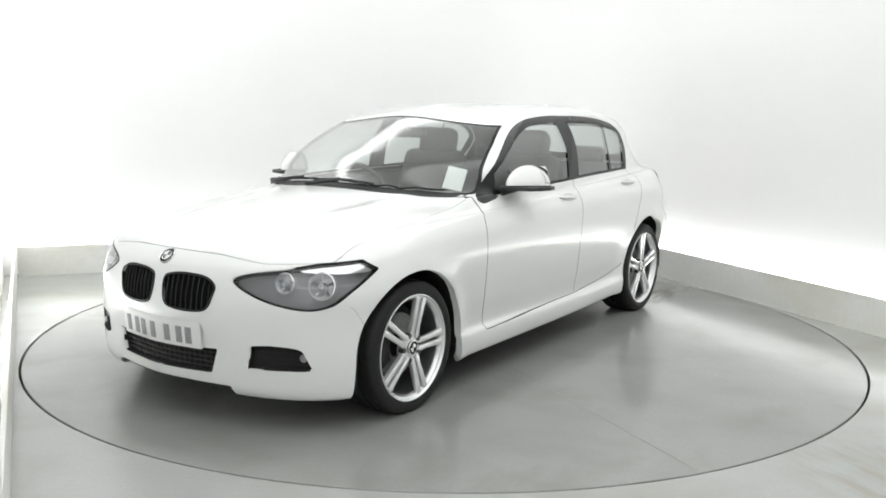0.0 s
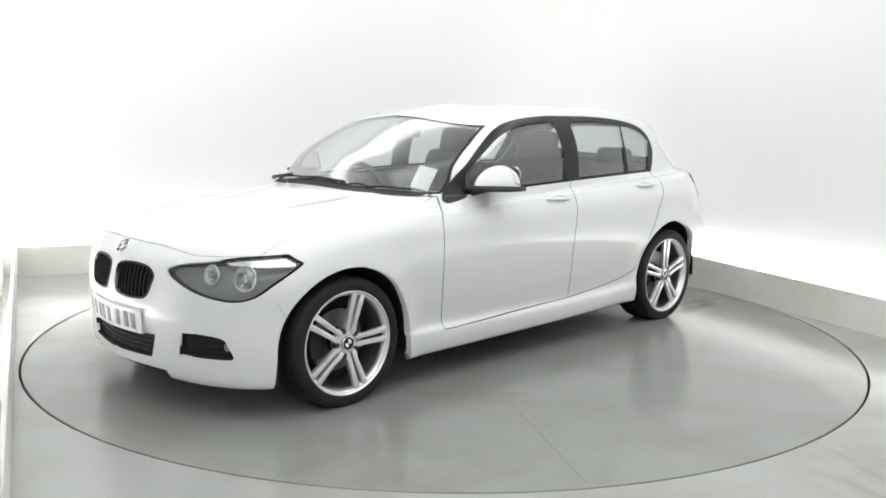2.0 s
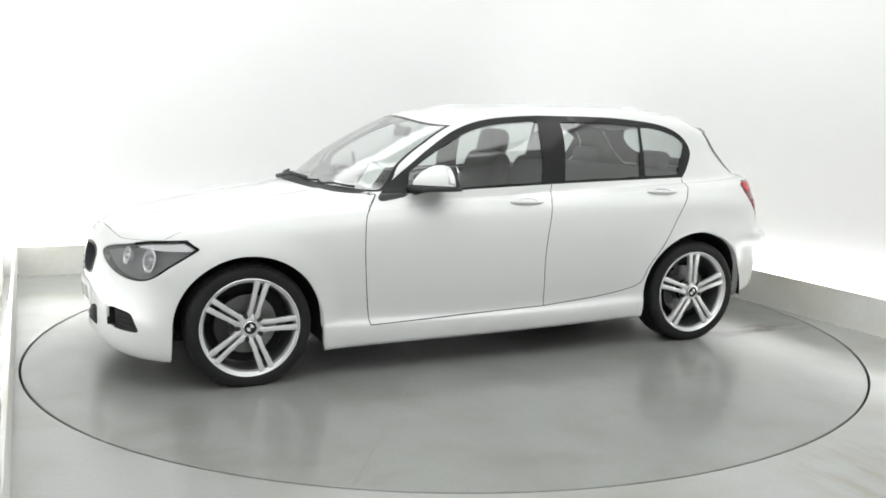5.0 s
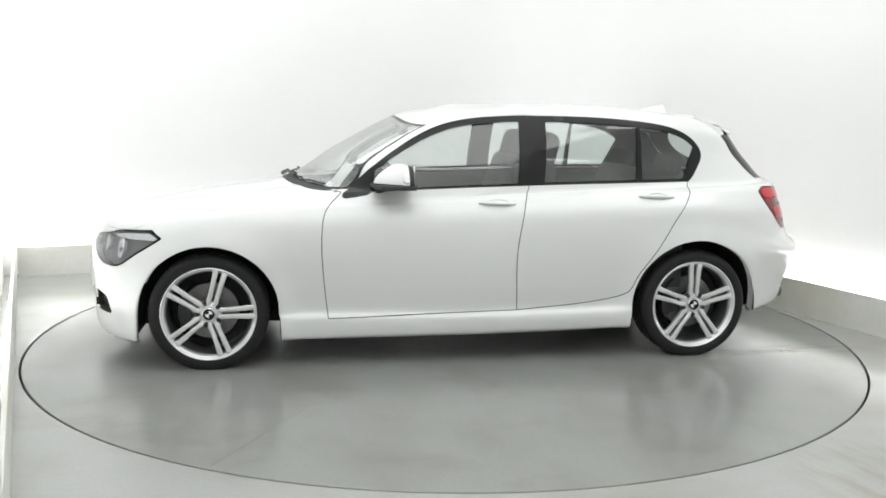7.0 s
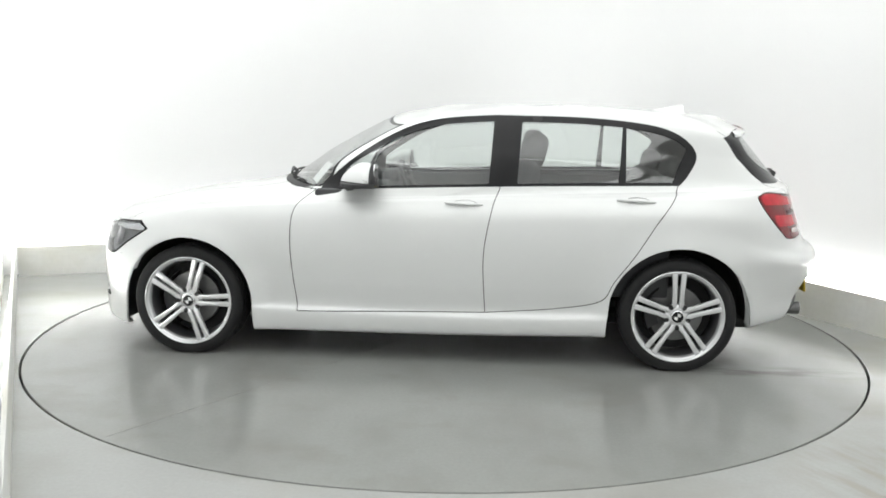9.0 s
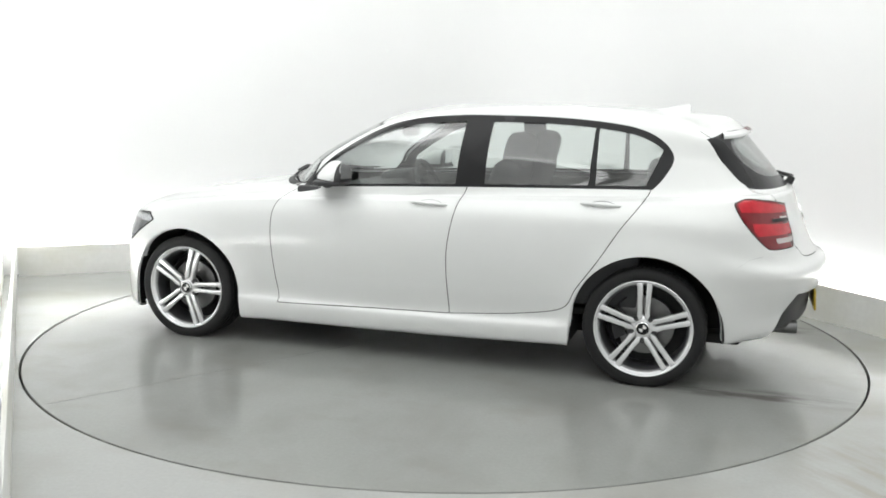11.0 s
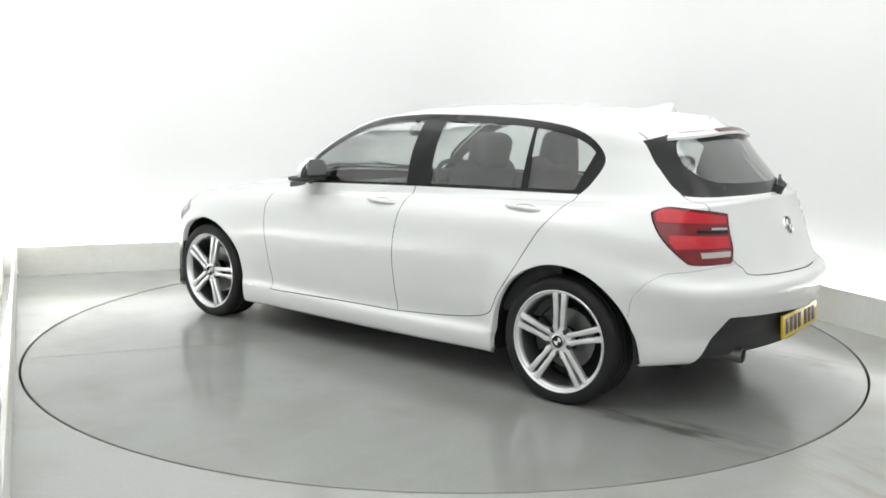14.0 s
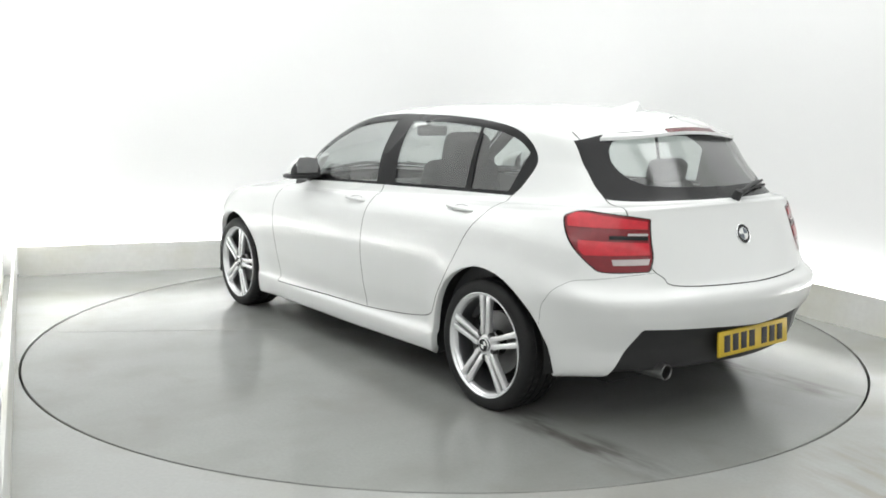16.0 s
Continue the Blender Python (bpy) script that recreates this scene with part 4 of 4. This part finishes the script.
for side in (1, -1):
    def put(nm, patch, mat, parent, label=""):
        return surface(nm, patch if side > 0 else mirrored(patch), mat, parent, label, False)
    base = put("tail_lamp", tail, RED_DARK, CAR, "red tail lamp with light bands and a pale reversing light")
    put("light_band", moved(band(tail_in, (0.905, 0.893), (0.97, 0.922)), -0.003), RED, base, "bright red upper band")
    put("dark_slot", moved(band(tail_in, (0.86, 0.850), (0.875, 0.866), 0.862), -0.003), GLOSS_BLACK, base, "dark slot")
    put("pale_slot", moved(band(tail_in, (0.876, 0.867), (0.885, 0.876), 0.877), -0.003), LAMP_WHITE, base)
    put("light_band", moved(band(tail_in, (0.79, 0.790), (0.855, 0.838), 0.838), -0.003), RED, base, "bright red lower band")
    put("reversing_light", moved(band(tail_in, (0.748, 0.752), (0.772, 0.776), 0.862), -0.003), LAMP_WHITE, base, "pale reversing light")

# ---- grille, intakes ----
for side in (1, -1):
    k = kidney if side > 0 else mirrored(kidney)
    grille = surface("kidney_grille", moved(k, 0.034), SHADE, CAR, "black grille opening with upright slats", False)
    rg = moved(ring, -0.003)
    surface("grille_ring", rg if side > 0 else mirrored(rg), GLOSS_BLACK, grille, "thin dark grille rim", False)
    wall_k = skirt(kidney, 0.034)
    surface("grille_wall", wall_k if side > 0 else mirrored(wall_k), GLOSS_BLACK, grille, "", False, False)
    for j in range(9):
        y = 0.052 + 0.029 * j
        zs = [z for z in np.linspace(0.49, 0.69, 81) if inside(np.array([[y, z]]), KIDNEY)[0] < -0.004]
        if len(zs) < 5:
            continue
        b = None
        rows = []
        bm = bmesh.new()
        for z in np.linspace(zs[0], zs[-1], 7):
            p, n = at_front(y, z)
            p.y = y * 1.0
            rows.append([bm.verts.new((p.x + dx, side * (y + dy), z)) for dx, dy in ((-0.004, -0.0045), (-0.001, 0.0), (-0.004, 0.0045), (-0.032, 0.0045), (-0.032, -0.0045))])
        for a, c in zip(rows, rows[1:]):
            for i in range(5):
                bm.faces.new((a[i], a[(i + 1) % 5], c[(i + 1) % 5], c[i]))
        part("slat", bm, GLOSS_BLACK, grille)

intake_ob = surface("lower_intake", moved(intake, 0.045), SHADE, CAR, "black lower air intake with mesh")
surface("intake_wall", skirt(intake, 0.045), DARK, intake_ob, "", True, False)
for z in (0.262, 0.284, 0.306, 0.328):
    half = 0.29 + (z - 0.244) * 0.30
    ys = np.linspace(-half, half, 17)
    part("mesh_bar", tube([(at_front(y, z)[0].x - 0.026, y, z) for y in ys], 0.0035, 6), DARK, intake_ob)
for y in np.linspace(-0.27, 0.27, 19):
    part("mesh_bar", tube([(at_front(y, z)[0].x - 0.030, y, z) for z in (0.243, 0.29, 0.345)], 0.0030, 6), DARK, intake_ob)
for side in (1, -1):
    f = moved(fog, 0.040)
    fog_ob = surface("side_intake", f if side > 0 else mirrored(f), SHADE, CAR, "black side air intake", False)
    w = skirt(fog, 0.040)
    surface("intake_wall", w if side > 0 else mirrored(w), SHADE, fog_ob, "", False, False)
    for z in (0.308, 0.333, 0.358):
        ys = np.linspace(0.49, 0.69, 8)
        part("mesh_bar", tube([(at_front(y, z)[0].x - 0.034, side * y, z) for y in ys], 0.003, 6), SHADE, fog_ob)
    p, n = at_front(side * 0.700, 0.335)
    m = facing(p - n * 0.026, (n + Vector((1.0, 0, 0))).normalized())
    part("fog_light", lathe([(0.017, 0.0), (0.018, 0.008), (0.015, 0.009), (0.010, 0.005), (0, 0.003)], m, 28), LAMP_AND_SHADE_GREY, fog_ob, "small round light")

# ---- number plates with plain bars ----
flat_shell = make_shell()
plate, _ = split(flat_shell, lambda s: np.where(s.p[:, 0] > 1.5, np.maximum(np.abs(s.p[:, 1]) - 0.26, np.abs(s.p[:, 2] - 0.402) - 0.0555), 1.0))
plate_ob = surface("front_number_plate", merge(moved(plate, -0.012), skirt(moved(plate, -0.012), 0.012)), PLATE_WHITE, CAR, "white number plate with dark bars")
SPOTS = [-0.2035, -0.1425, -0.0815, -0.0205, 0.0735, 0.1345, 0.1955]
for y in SPOTS:
    p, n = at_front(y, 0.402)
    part("plate_bar", box(0.034, 0.074, 0.003, facing(p + n * 0.0128, n), 0.001), PLATE_INK, plate_ob)
PLATE_X, PLATE_Z = -2.186, 0.398
rear_plate = part("rear_number_plate", box(0.012, 0.52, 0.111, pose(PLATE_X, 0, PLATE_Z, 0, 4, 0), 0.003), PLATE_YELLOW, CAR, "yellow number plate with black bars")
for y in SPOTS:
    part("plate_bar", box(0.003, 0.042, 0.074, pose(PLATE_X - 0.0068, -y, PLATE_Z, 0, 4, 0), 0.001), INK, rear_plate)


# ---- round badges ----
def badge(p, n, r, up=(0, 0, 1)):
    m = facing(p, n, up)
    b = part("badge", lathe([(0, 0.006), (r * 0.93, 0.005), (r, 0.002), (r, -0.012), (0, -0.012)], m, 40), GLOSS_BLACK, CAR, "small round badge")
    part("badge_ring", lathe([(r * 0.92, 0.005), (r * 0.97, 0.0075), (r * 1.02, 0.003), (r * 1.02, -0.01), (r * 0.95, -0.01)], m, 40, closed=True), CHROME, b)
    part("badge_ring", lathe([(r * 0.58, 0.0065), (r * 0.62, 0.0075), (r * 0.64, 0.006), (r * 0.60, 0.005)], m, 40, closed=True), CHROME, b)
    for q in range(4):
        pts = [(0, 0)] + [(r * 0.58 * math.cos(math.pi / 2 * (q + j / 6)), r * 0.58 * math.sin(math.pi / 2 * (q + j / 6))) for j in range(7)]
        part("badge_quarter", prism(pts, 0.001, m @ Matrix.Translation((0, 0, 0.0062))), PLATE_WHITE if q % 2 else BLUE, b)


badge(*at_front(0, 0.718), 0.040)
badge(*at_rear(0, 0.855), 0.046)


# ---- door mirrors ----
def mirror_shell(side):
    b = bmesh.new()
    bmesh.ops.create_uvsphere(b, u_segments=40, v_segments=24, radius=1.0)
    for v in b.verts:
        x, y, z = v.co
        sg = lambda t, e: math.copysign(abs(t) ** e, t)
        x, y, z = sg(x, 0.80), sg(y, 0.78), sg(z, 0.90)
        px = max(0.286, 0.345 + (0.140 * x if x > 0 else 0.090 * x))
        py = 0.782 + 0.104 * (1 + y) * (1 - 0.50 * max(0, x) ** 1.3)
        pz = 0.987 + (0.106 * z if z > 0 else 0.022 * z)
        px -= 0.060 * max(0, z) ** 1.5 * max(0, x)
        pz -= max(0, y) * 0.030 * max(0, z)
        px -= 0.03 * max(0, -z) * (1 if x > 0 else 0)
        px -= 0.035 * max(0, y) * (1 if x > 0 else 0.2)
        v.co = (px, side * py, pz)
    return b


for side in (1, -1):
    cap = mirror_shell(side)
    low = cap.copy()
    bmesh.ops.bisect_plane(cap, geom=cap.verts[:] + cap.edges[:] + cap.faces[:], plane_co=(0, 0, 0.989), plane_no=(0, 0, 1), clear_inner=True)
    bmesh.ops.bisect_plane(low, geom=low.verts[:] + low.edges[:] + low.faces[:], plane_co=(0, 0, 0.9885), plane_no=(0, 0, 1), clear_outer=True)
    hind = cap.copy()
    bmesh.ops.bisect_plane(cap, geom=cap.verts[:] + cap.edges[:] + cap.faces[:], plane_co=(0.308, 0, 0), plane_no=(1, 0, 0), clear_inner=True)
    bmesh.ops.bisect_plane(hind, geom=hind.verts[:] + hind.edges[:] + hind.faces[:], plane_co=(0.3075, 0, 0), plane_no=(1, 0, 0), clear_outer=True)
    mir = part("door_mirror", cap, PAINT, CAR, "white door mirror with a black foot")
    part("mirror_bezel", hind, DARK, mir, "black surround of the mirror glass")
    part("mirror_base", low, DARK, mir, "black lower half")
    ledge = [(0.50, 0.755), (0.485, 0.86), (0.455, 0.95), (0.40, 0.990), (0.33, 1.003), (0.272, 0.998), (0.262, 0.95), (0.275, 0.84), (0.33, 0.77)]
    part("mirror_ledge", prism([(a, side * b) for a, b in ledge], 0.020, Matrix.Translation((0, 0, 0.963)), 0.005), DARK, mir, "black foot of the mirror")
    part("mirror_foot", tube([(0.455, side * 0.765, 0.955), (0.42, side * 0.80, 0.968), (0.37, side * 0.86, 0.985), (0.36, side * 0.90, 0.992)], [0.03, 0.027, 0.024, 0.02], 12), DARK, mir)
    part("mirror_glass", prism([(-0.066, -0.038), (0.07, -0.040), (0.078, 0.0), (0.066, 0.046), (-0.05, 0.052), (-0.072, 0.02)], 0.004, Matrix.Translation((0.2845, side * 0.890, 1.036)) @ Matrix.Rotation(radians(-90), 4, "Y") @ Matrix.Rotation(radians(-90), 4, "Z")), CHROME, mir, "mirror glass")


# ---- door handles ----
def handle(x, z, side, door, length=0.205):
    pts, rad = [], []
    for k in range(13):
        s = k / 12 * 2 - 1
        p, n = at_side(x + s * length / 2, z + 0.004 * s, side)
        yy = at_side(x, z, side)[0].y
        pts.append((x - s * length / 2, yy + side * (0.014 - 0.012 * abs(s) ** 4), z - 0.004 * s))
        rad.append(0.0088 * (1 - 0.45 * abs(s) ** 5))
    b = tube(pts, rad, 14)
    part("door_handle", b, PAINT, door, "white bar handle")
    p, n = at_side(x, z, side)
    m = facing(p - n * 0.009, n)
    # grey dish in the white door: the recess's shade is in its colour
    cup = lathe([(0.050, 0.0105), (0.046, 0.008), (0.030, 0.001), (0, -0.002)], m @ Matrix.Diagonal((1.25, 0.46, 1, 1)), 28)
    part("handle_cup", cup, LAMP_AND_SHADE_GREY, door, "finger recess, its shade put into a grey colour")


for k, side in ((0, 1), (1, -1)):
    handle(-0.188, 0.882, side, doors[0][k])
    handle(-1.104, 0.917, side, doors[1][k])

# ---- rear: spoiler, high lamp, wiper, pipe, aerial ----
ys = np.linspace(-0.95, 0.95, 41)
rows = []
sp = bmesh.new()
for s in ys:
    side = 1 if s >= 0 else -1
    u = 1 - 0.148 * abs(s)
    a, na = at_uv(u, 12.95, side)
    b_, nb = at_uv(u, 12.02, side)
    y = a.y * (1 - 0.0) if abs(s) > 0 else 0
    out = Vector((-0.026 - 0.010 * (1 - s * s), 0, 0.004)) * (1 - 0.9 * abs(s) ** 5)
    tip = Vector((b_.x, b_.y, b_.z)) + out
    rows.append([sp.verts.new(a - Vector((0, 0, 0.001))), sp.verts.new((a + tip) / 2 + Vector((0, 0, 0.009))), sp.verts.new(tip + Vector((0, 0, 0.006))), sp.verts.new(tip - Vector((0, 0, 0.008))), sp.verts.new(b_ + Vector((0.0, 0, -0.002)))])
for p, q in zip(rows, rows[1:]):
    for i in range(4):
        sp.faces.new((p[i], p[i + 1], q[i + 1], q[i]))
spoiler = part("roof_spoiler", sp, PAINT, TAILGATE_OB, "white roof spoiler above the rear window")
hl = bmesh.new()
rows = []
for s in np.linspace(-0.34, 0.34, 17):
    side, u = (1 if s >= 0 else -1), 1 - 0.148 * abs(s)
    a, b_ = at_uv(u, 12.75, side)[0], at_uv(u, 12.02, side)[0]
    tip = b_ + Vector((-0.036, 0, 0.010))
    mid = (a + tip) / 2 + Vector((0, 0, 0.009))
    along = (mid - tip).normalized()
    up = Vector((-along.z, 0, along.x)) if along.x > 0 else Vector((along.z, 0, -along.x))
    c = tip + (mid - tip) * 0.75
    c.y = s * 0.50
    rows.append([hl.verts.new(c + along * da + up * du) for da, du in ((0.017, -0.006), (0.014, 0.002), (-0.014, 0.002), (-0.017, -0.006))])
for p, q in zip(rows, rows[1:]):
    for i in range(4):
        hl.faces.new((p[i], p[(i + 1) % 4], q[(i + 1) % 4], q[i]))
for end in (rows[0], rows[-1][::-1]):
    hl.faces.new(end)
part("high_brake_light", hl, BRAKE_RED, TAILGATE_OB, "narrow dark red brake light")

piv, pn = at_rear(-0.03, 1.000)
end, en = at_rear(-0.40, 1.045)
wiper = part("rear_wiper", tube([piv + pn * 0.02, piv + pn * 0.035 + Vector((0, -0.05, 0.006)), (piv + end) / 2 + pn * 0.03, end + en * 0.022], [0.016, 0.013, 0.009, 0.006], 10), DARK, CAR, "black rear wiper")
part("wiper_pivot", lathe([(0, 0.045), (0.018, 0.042), (0.022, 0.02), (0.024, -0.01), (0, -0.01)], facing(piv, pn), 20), DARK, wiper)
part("wiper_blade", tube([at_rear(y, 1.026 - 0.05 * (y + 0.25))[0] + en * 0.012 for y in np.linspace(-0.12, -0.44, 8)], 0.006, 8), RUBBER, wiper)

pipe = lathe([(0.029, 0.16), (0.029, 0.0), (0.032, -0.003), (0.035, 0.0), (0.035, 0.16)], Matrix.Translation((-2.090, 0.475, 0.292)) @ Matrix.Rotation(math.pi / 2, 4, "Y"), 36)
pipe_ob = part("exhaust_pipe", pipe, STEEL, CAR, "chrome exhaust tailpipe")
part("pipe_inside", lathe([(0, 0.04), (0.0295, 0.04)], Matrix.Translation((-2.090, 0.475, 0.292)) @ Matrix.Rotation(math.pi / 2, 4, "Y"), 24), SHADE, pipe_ob)

fin = bmesh.new()
prof = [(-1.285, 0.0), (-1.34, 0.016), (-1.40, 0.040), (-1.44, 0.056), (-1.462, 0.058), (-1.472, 0.048), (-1.478, 0.0)]
rows = []
for x, h in prof:
    z = 1.423 - 0.045 * abs((x + 0.55)) ** 2.2 - 0.004
    w = 0.030 - 0.016 * h / 0.058
    rows.append([fin.verts.new(q) for q in ((x, 0.034, z), (x, w * 0.45, z + h * 0.62 + 0.002), (x, 0.0, z + h * 0.82 + 0.003), (x, -w * 0.45, z + h * 0.62 + 0.002), (x, -0.034, z))])
for p, q in zip(rows, rows[1:]):
    for i in range(4):
        fin.faces.new((p[i], p[i + 1], q[i + 1], q[i]))
part("roof_aerial", fin, PAINT, CAR, "white shark-fin aerial")

# ---- front wipers and the slot below the screen ----
cowl, _ = split(flat_shell, lambda s: np.where((s.p[:, 0] > 0.3) & (s.uv[:, 1] > 9.0), np.maximum.reduce(((9.985 - s.uv[:, 1]) * 0.1, (s.uv[:, 1] - 10.10) * 0.1, s.p[:, 1] - 0.665)), 1.0))
surface("cowl", moved(cowl, -0.0025), DARK, CAR, "black plastic scuttle below the windscreen")
for s0, s1 in ((-0.15, 0.60), (-0.62, 0.05)):
    pts = []
    for y in np.linspace(s0, s1, 12):
        err = (FULL_G[:, :, 1] - abs(y)) ** 2 + ((FULL_V - 10.13) * 0.15) ** 2 + (FULL_G[:, :, 0] < 0.2) * 9
        p, n = pick(err, 1 if y >= 0 else -1)
        pts.append(Vector((p.x, y, p.z)) + n * 0.010)
    w = part("front_wiper", tube(pts, 0.0055, 8), RUBBER, CAR, "black windscreen wiper")
    part("wiper_arm", tube([pts[0] + Vector((0.06, 0, -0.012)), pts[3] + Vector((0.035, 0, 0.006)), pts[6] + Vector((0.006, 0, 0.012))], [0.013, 0.010, 0.007], 8), DARK, w)

# ---- papers behind the windscreen ----
p, n = pick((FULL_G[:, :, 1] - 0.595) ** 2 + (FULL_G[:, :, 2] - 1.025) ** 2 + (FULL_G[:, :, 0] < 0.2) * 9)
m = facing(p - n * 0.014, n) @ Matrix.Rotation(radians(-14), 4, "Z")
part("paper_sheet", prism([(-0.052, -0.070), (0.052, -0.070), (0.052, 0.070), (-0.052, 0.070)], 0.001, m), PAPER, CAR, "white paper slip behind the windscreen")


# ---- cabin ----
def cushion(sx, sy, sz, m, bevel):
    return box(sx, sy, sz, m, bevel, 4)


def seat(x, y, parent):
    s = part("front_seat", cushion(0.52, 0.50, 0.20, pose(x, y, 0.47, 0, -6, 0), 0.07), CLOTH, parent, "dark cloth front seat")
    part("backrest", cushion(0.15, 0.49, 0.68, pose(x - 0.39, y, 0.785, 0, -20, 0), 0.07), CLOTH, s)
    part("headrest", cushion(0.14, 0.28, 0.21, pose(x - 0.52, y, 1.155, 0, -14, 0), 0.06), CLOTH, s)
    for dy in (-0.06, 0.06):
        part("headrest_post", tube([(x - 0.48, y + dy, 1.02), (x - 0.51, y + dy, 1.12)], 0.007, 8), STEEL, s)


for side in (1, -1):
    seat(-0.045, side * 0.36, CAR)
bench = part("rear_seat", cushion(0.50, 1.26, 0.20, pose(-0.93, 0, 0.50, 0, -4, 0), 0.07), CLOTH, CAR, "dark cloth rear bench seat")
part("backrest", cushion(0.15, 1.26, 0.56, pose(-1.24, 0, 0.76, 0, -20, 0), 0.06), CLOTH, bench)
for y in (0.40, -0.40):
    part("headrest", cushion(0.10, 0.27, 0.13, pose(-1.345, y, 1.075, 0, -12, 0), 0.045), CLOTH, bench)
part("parcel_shelf", box(0.42, 1.16, 0.03, pose(-1.62, 0, 0.955), 0.01), TRIM, CAR, "dark parcel shelf")
dash = part("dashboard", cushion(0.50, 1.36, 0.30, pose(0.52, 0, 0.765, 0, 4, 0), 0.09), TRIM, CAR, "dark grey dashboard")
part("instrument_hood", cushion(0.22, 0.38, 0.10, pose(0.42, -0.36, 0.925, 0, 6, 0), 0.04), TRIM, dash)
wheel_m = pose(0.235, -0.36, 0.865, 0, -66, 0)
steer = part("steering_wheel", tube([wheel_m @ Vector((0.185 * math.cos(a), 0.185 * math.sin(a), 0)) for a in [2 * math.pi * k / 48 for k in range(49)]], 0.016, 10), TRIM, CAR, "dark steering wheel")
part("wheel_hub", cushion(0.15, 0.19, 0.05, wheel_m, 0.022), TRIM, steer)
for a in (0.0, math.pi, -math.pi / 2):
    part("wheel_arm", tube([wheel_m @ Vector((0.05 * math.sin(a), 0.05 * math.cos(a), 0)), wheel_m @ Vector((0.18 * math.sin(a), 0.18 * math.cos(a), 0))], 0.017, 8), TRIM, steer)
vm = part("rear_view_mirror", cushion(0.035, 0.23, 0.065, pose(0.235, 0, 1.245, 0, -8, 0), 0.016), TRIM, CAR, "dark interior mirror")
part("mirror_stalk", tube([(0.245, 0, 1.26), (0.285, 0, 1.305)], 0.014, 10), TRIM, vm)
part("cabin_floor", box(2.5, 1.4, 0.04, pose(-0.40, 0, 0.33), 0.01), SHADE, CAR, "dark cabin carpet")
for side in (1, -1):
    part("door_card", box(1.95, 0.05, 0.56, pose(-0.33, side * 0.755, 0.66), 0.02), TRIM, CAR, "dark grey door lining")
roof_lining = split(moved(shell, 0.030), lambda s: 12.25 - s.uv[:, 1])[0]
surface("headlining", roof_lining, LINING, CAR, "pale grey headlining", normals=False)
# ---- motion: the turntable carries the car round ----
SPIN = [(0.0, -124.63), (0.5, -126.31), (1.0, -129.05), (1.5, -132.30), (2.0, -135.80), (2.5, -139.33), (3.0, -142.85), (3.5, -146.32), (4.0, -149.80),
        (4.625, -154.14), (5.25, -158.48), (5.875, -162.82), (6.5, -167.16), (7.0, -170.66), (7.5, -174.15), (8.0, -177.64), (8.5, -181.12), (9.0, -184.55),
        (9.625, -188.88), (10.25, -193.18), (10.875, -197.45), (11.5, -201.70), (12.0, -205.07), (12.5, -208.46), (13.0, -211.90), (13.5, -215.27), (14.0, -218.66),
        (14.5, -222.06), (15.0, -225.47), (15.5, -228.90), (16.0, -232.38)]
OFF_X, OFF_Y = 0.034, -0.082


def motions():
    walk(TURNTABLE, [(t, pose(0, 0, 0, 0, 0, a)) for t, a in SPIN])
    rows = []
    for t, a in SPIN:
        c, s = math.cos(radians(a)), math.sin(radians(a))
        rows.append((t, pose(c * OFF_X - s * OFF_Y, s * OFF_X + c * OFF_Y, 0, 0, 0, a)))
    walk(CAR, rows)


motions()
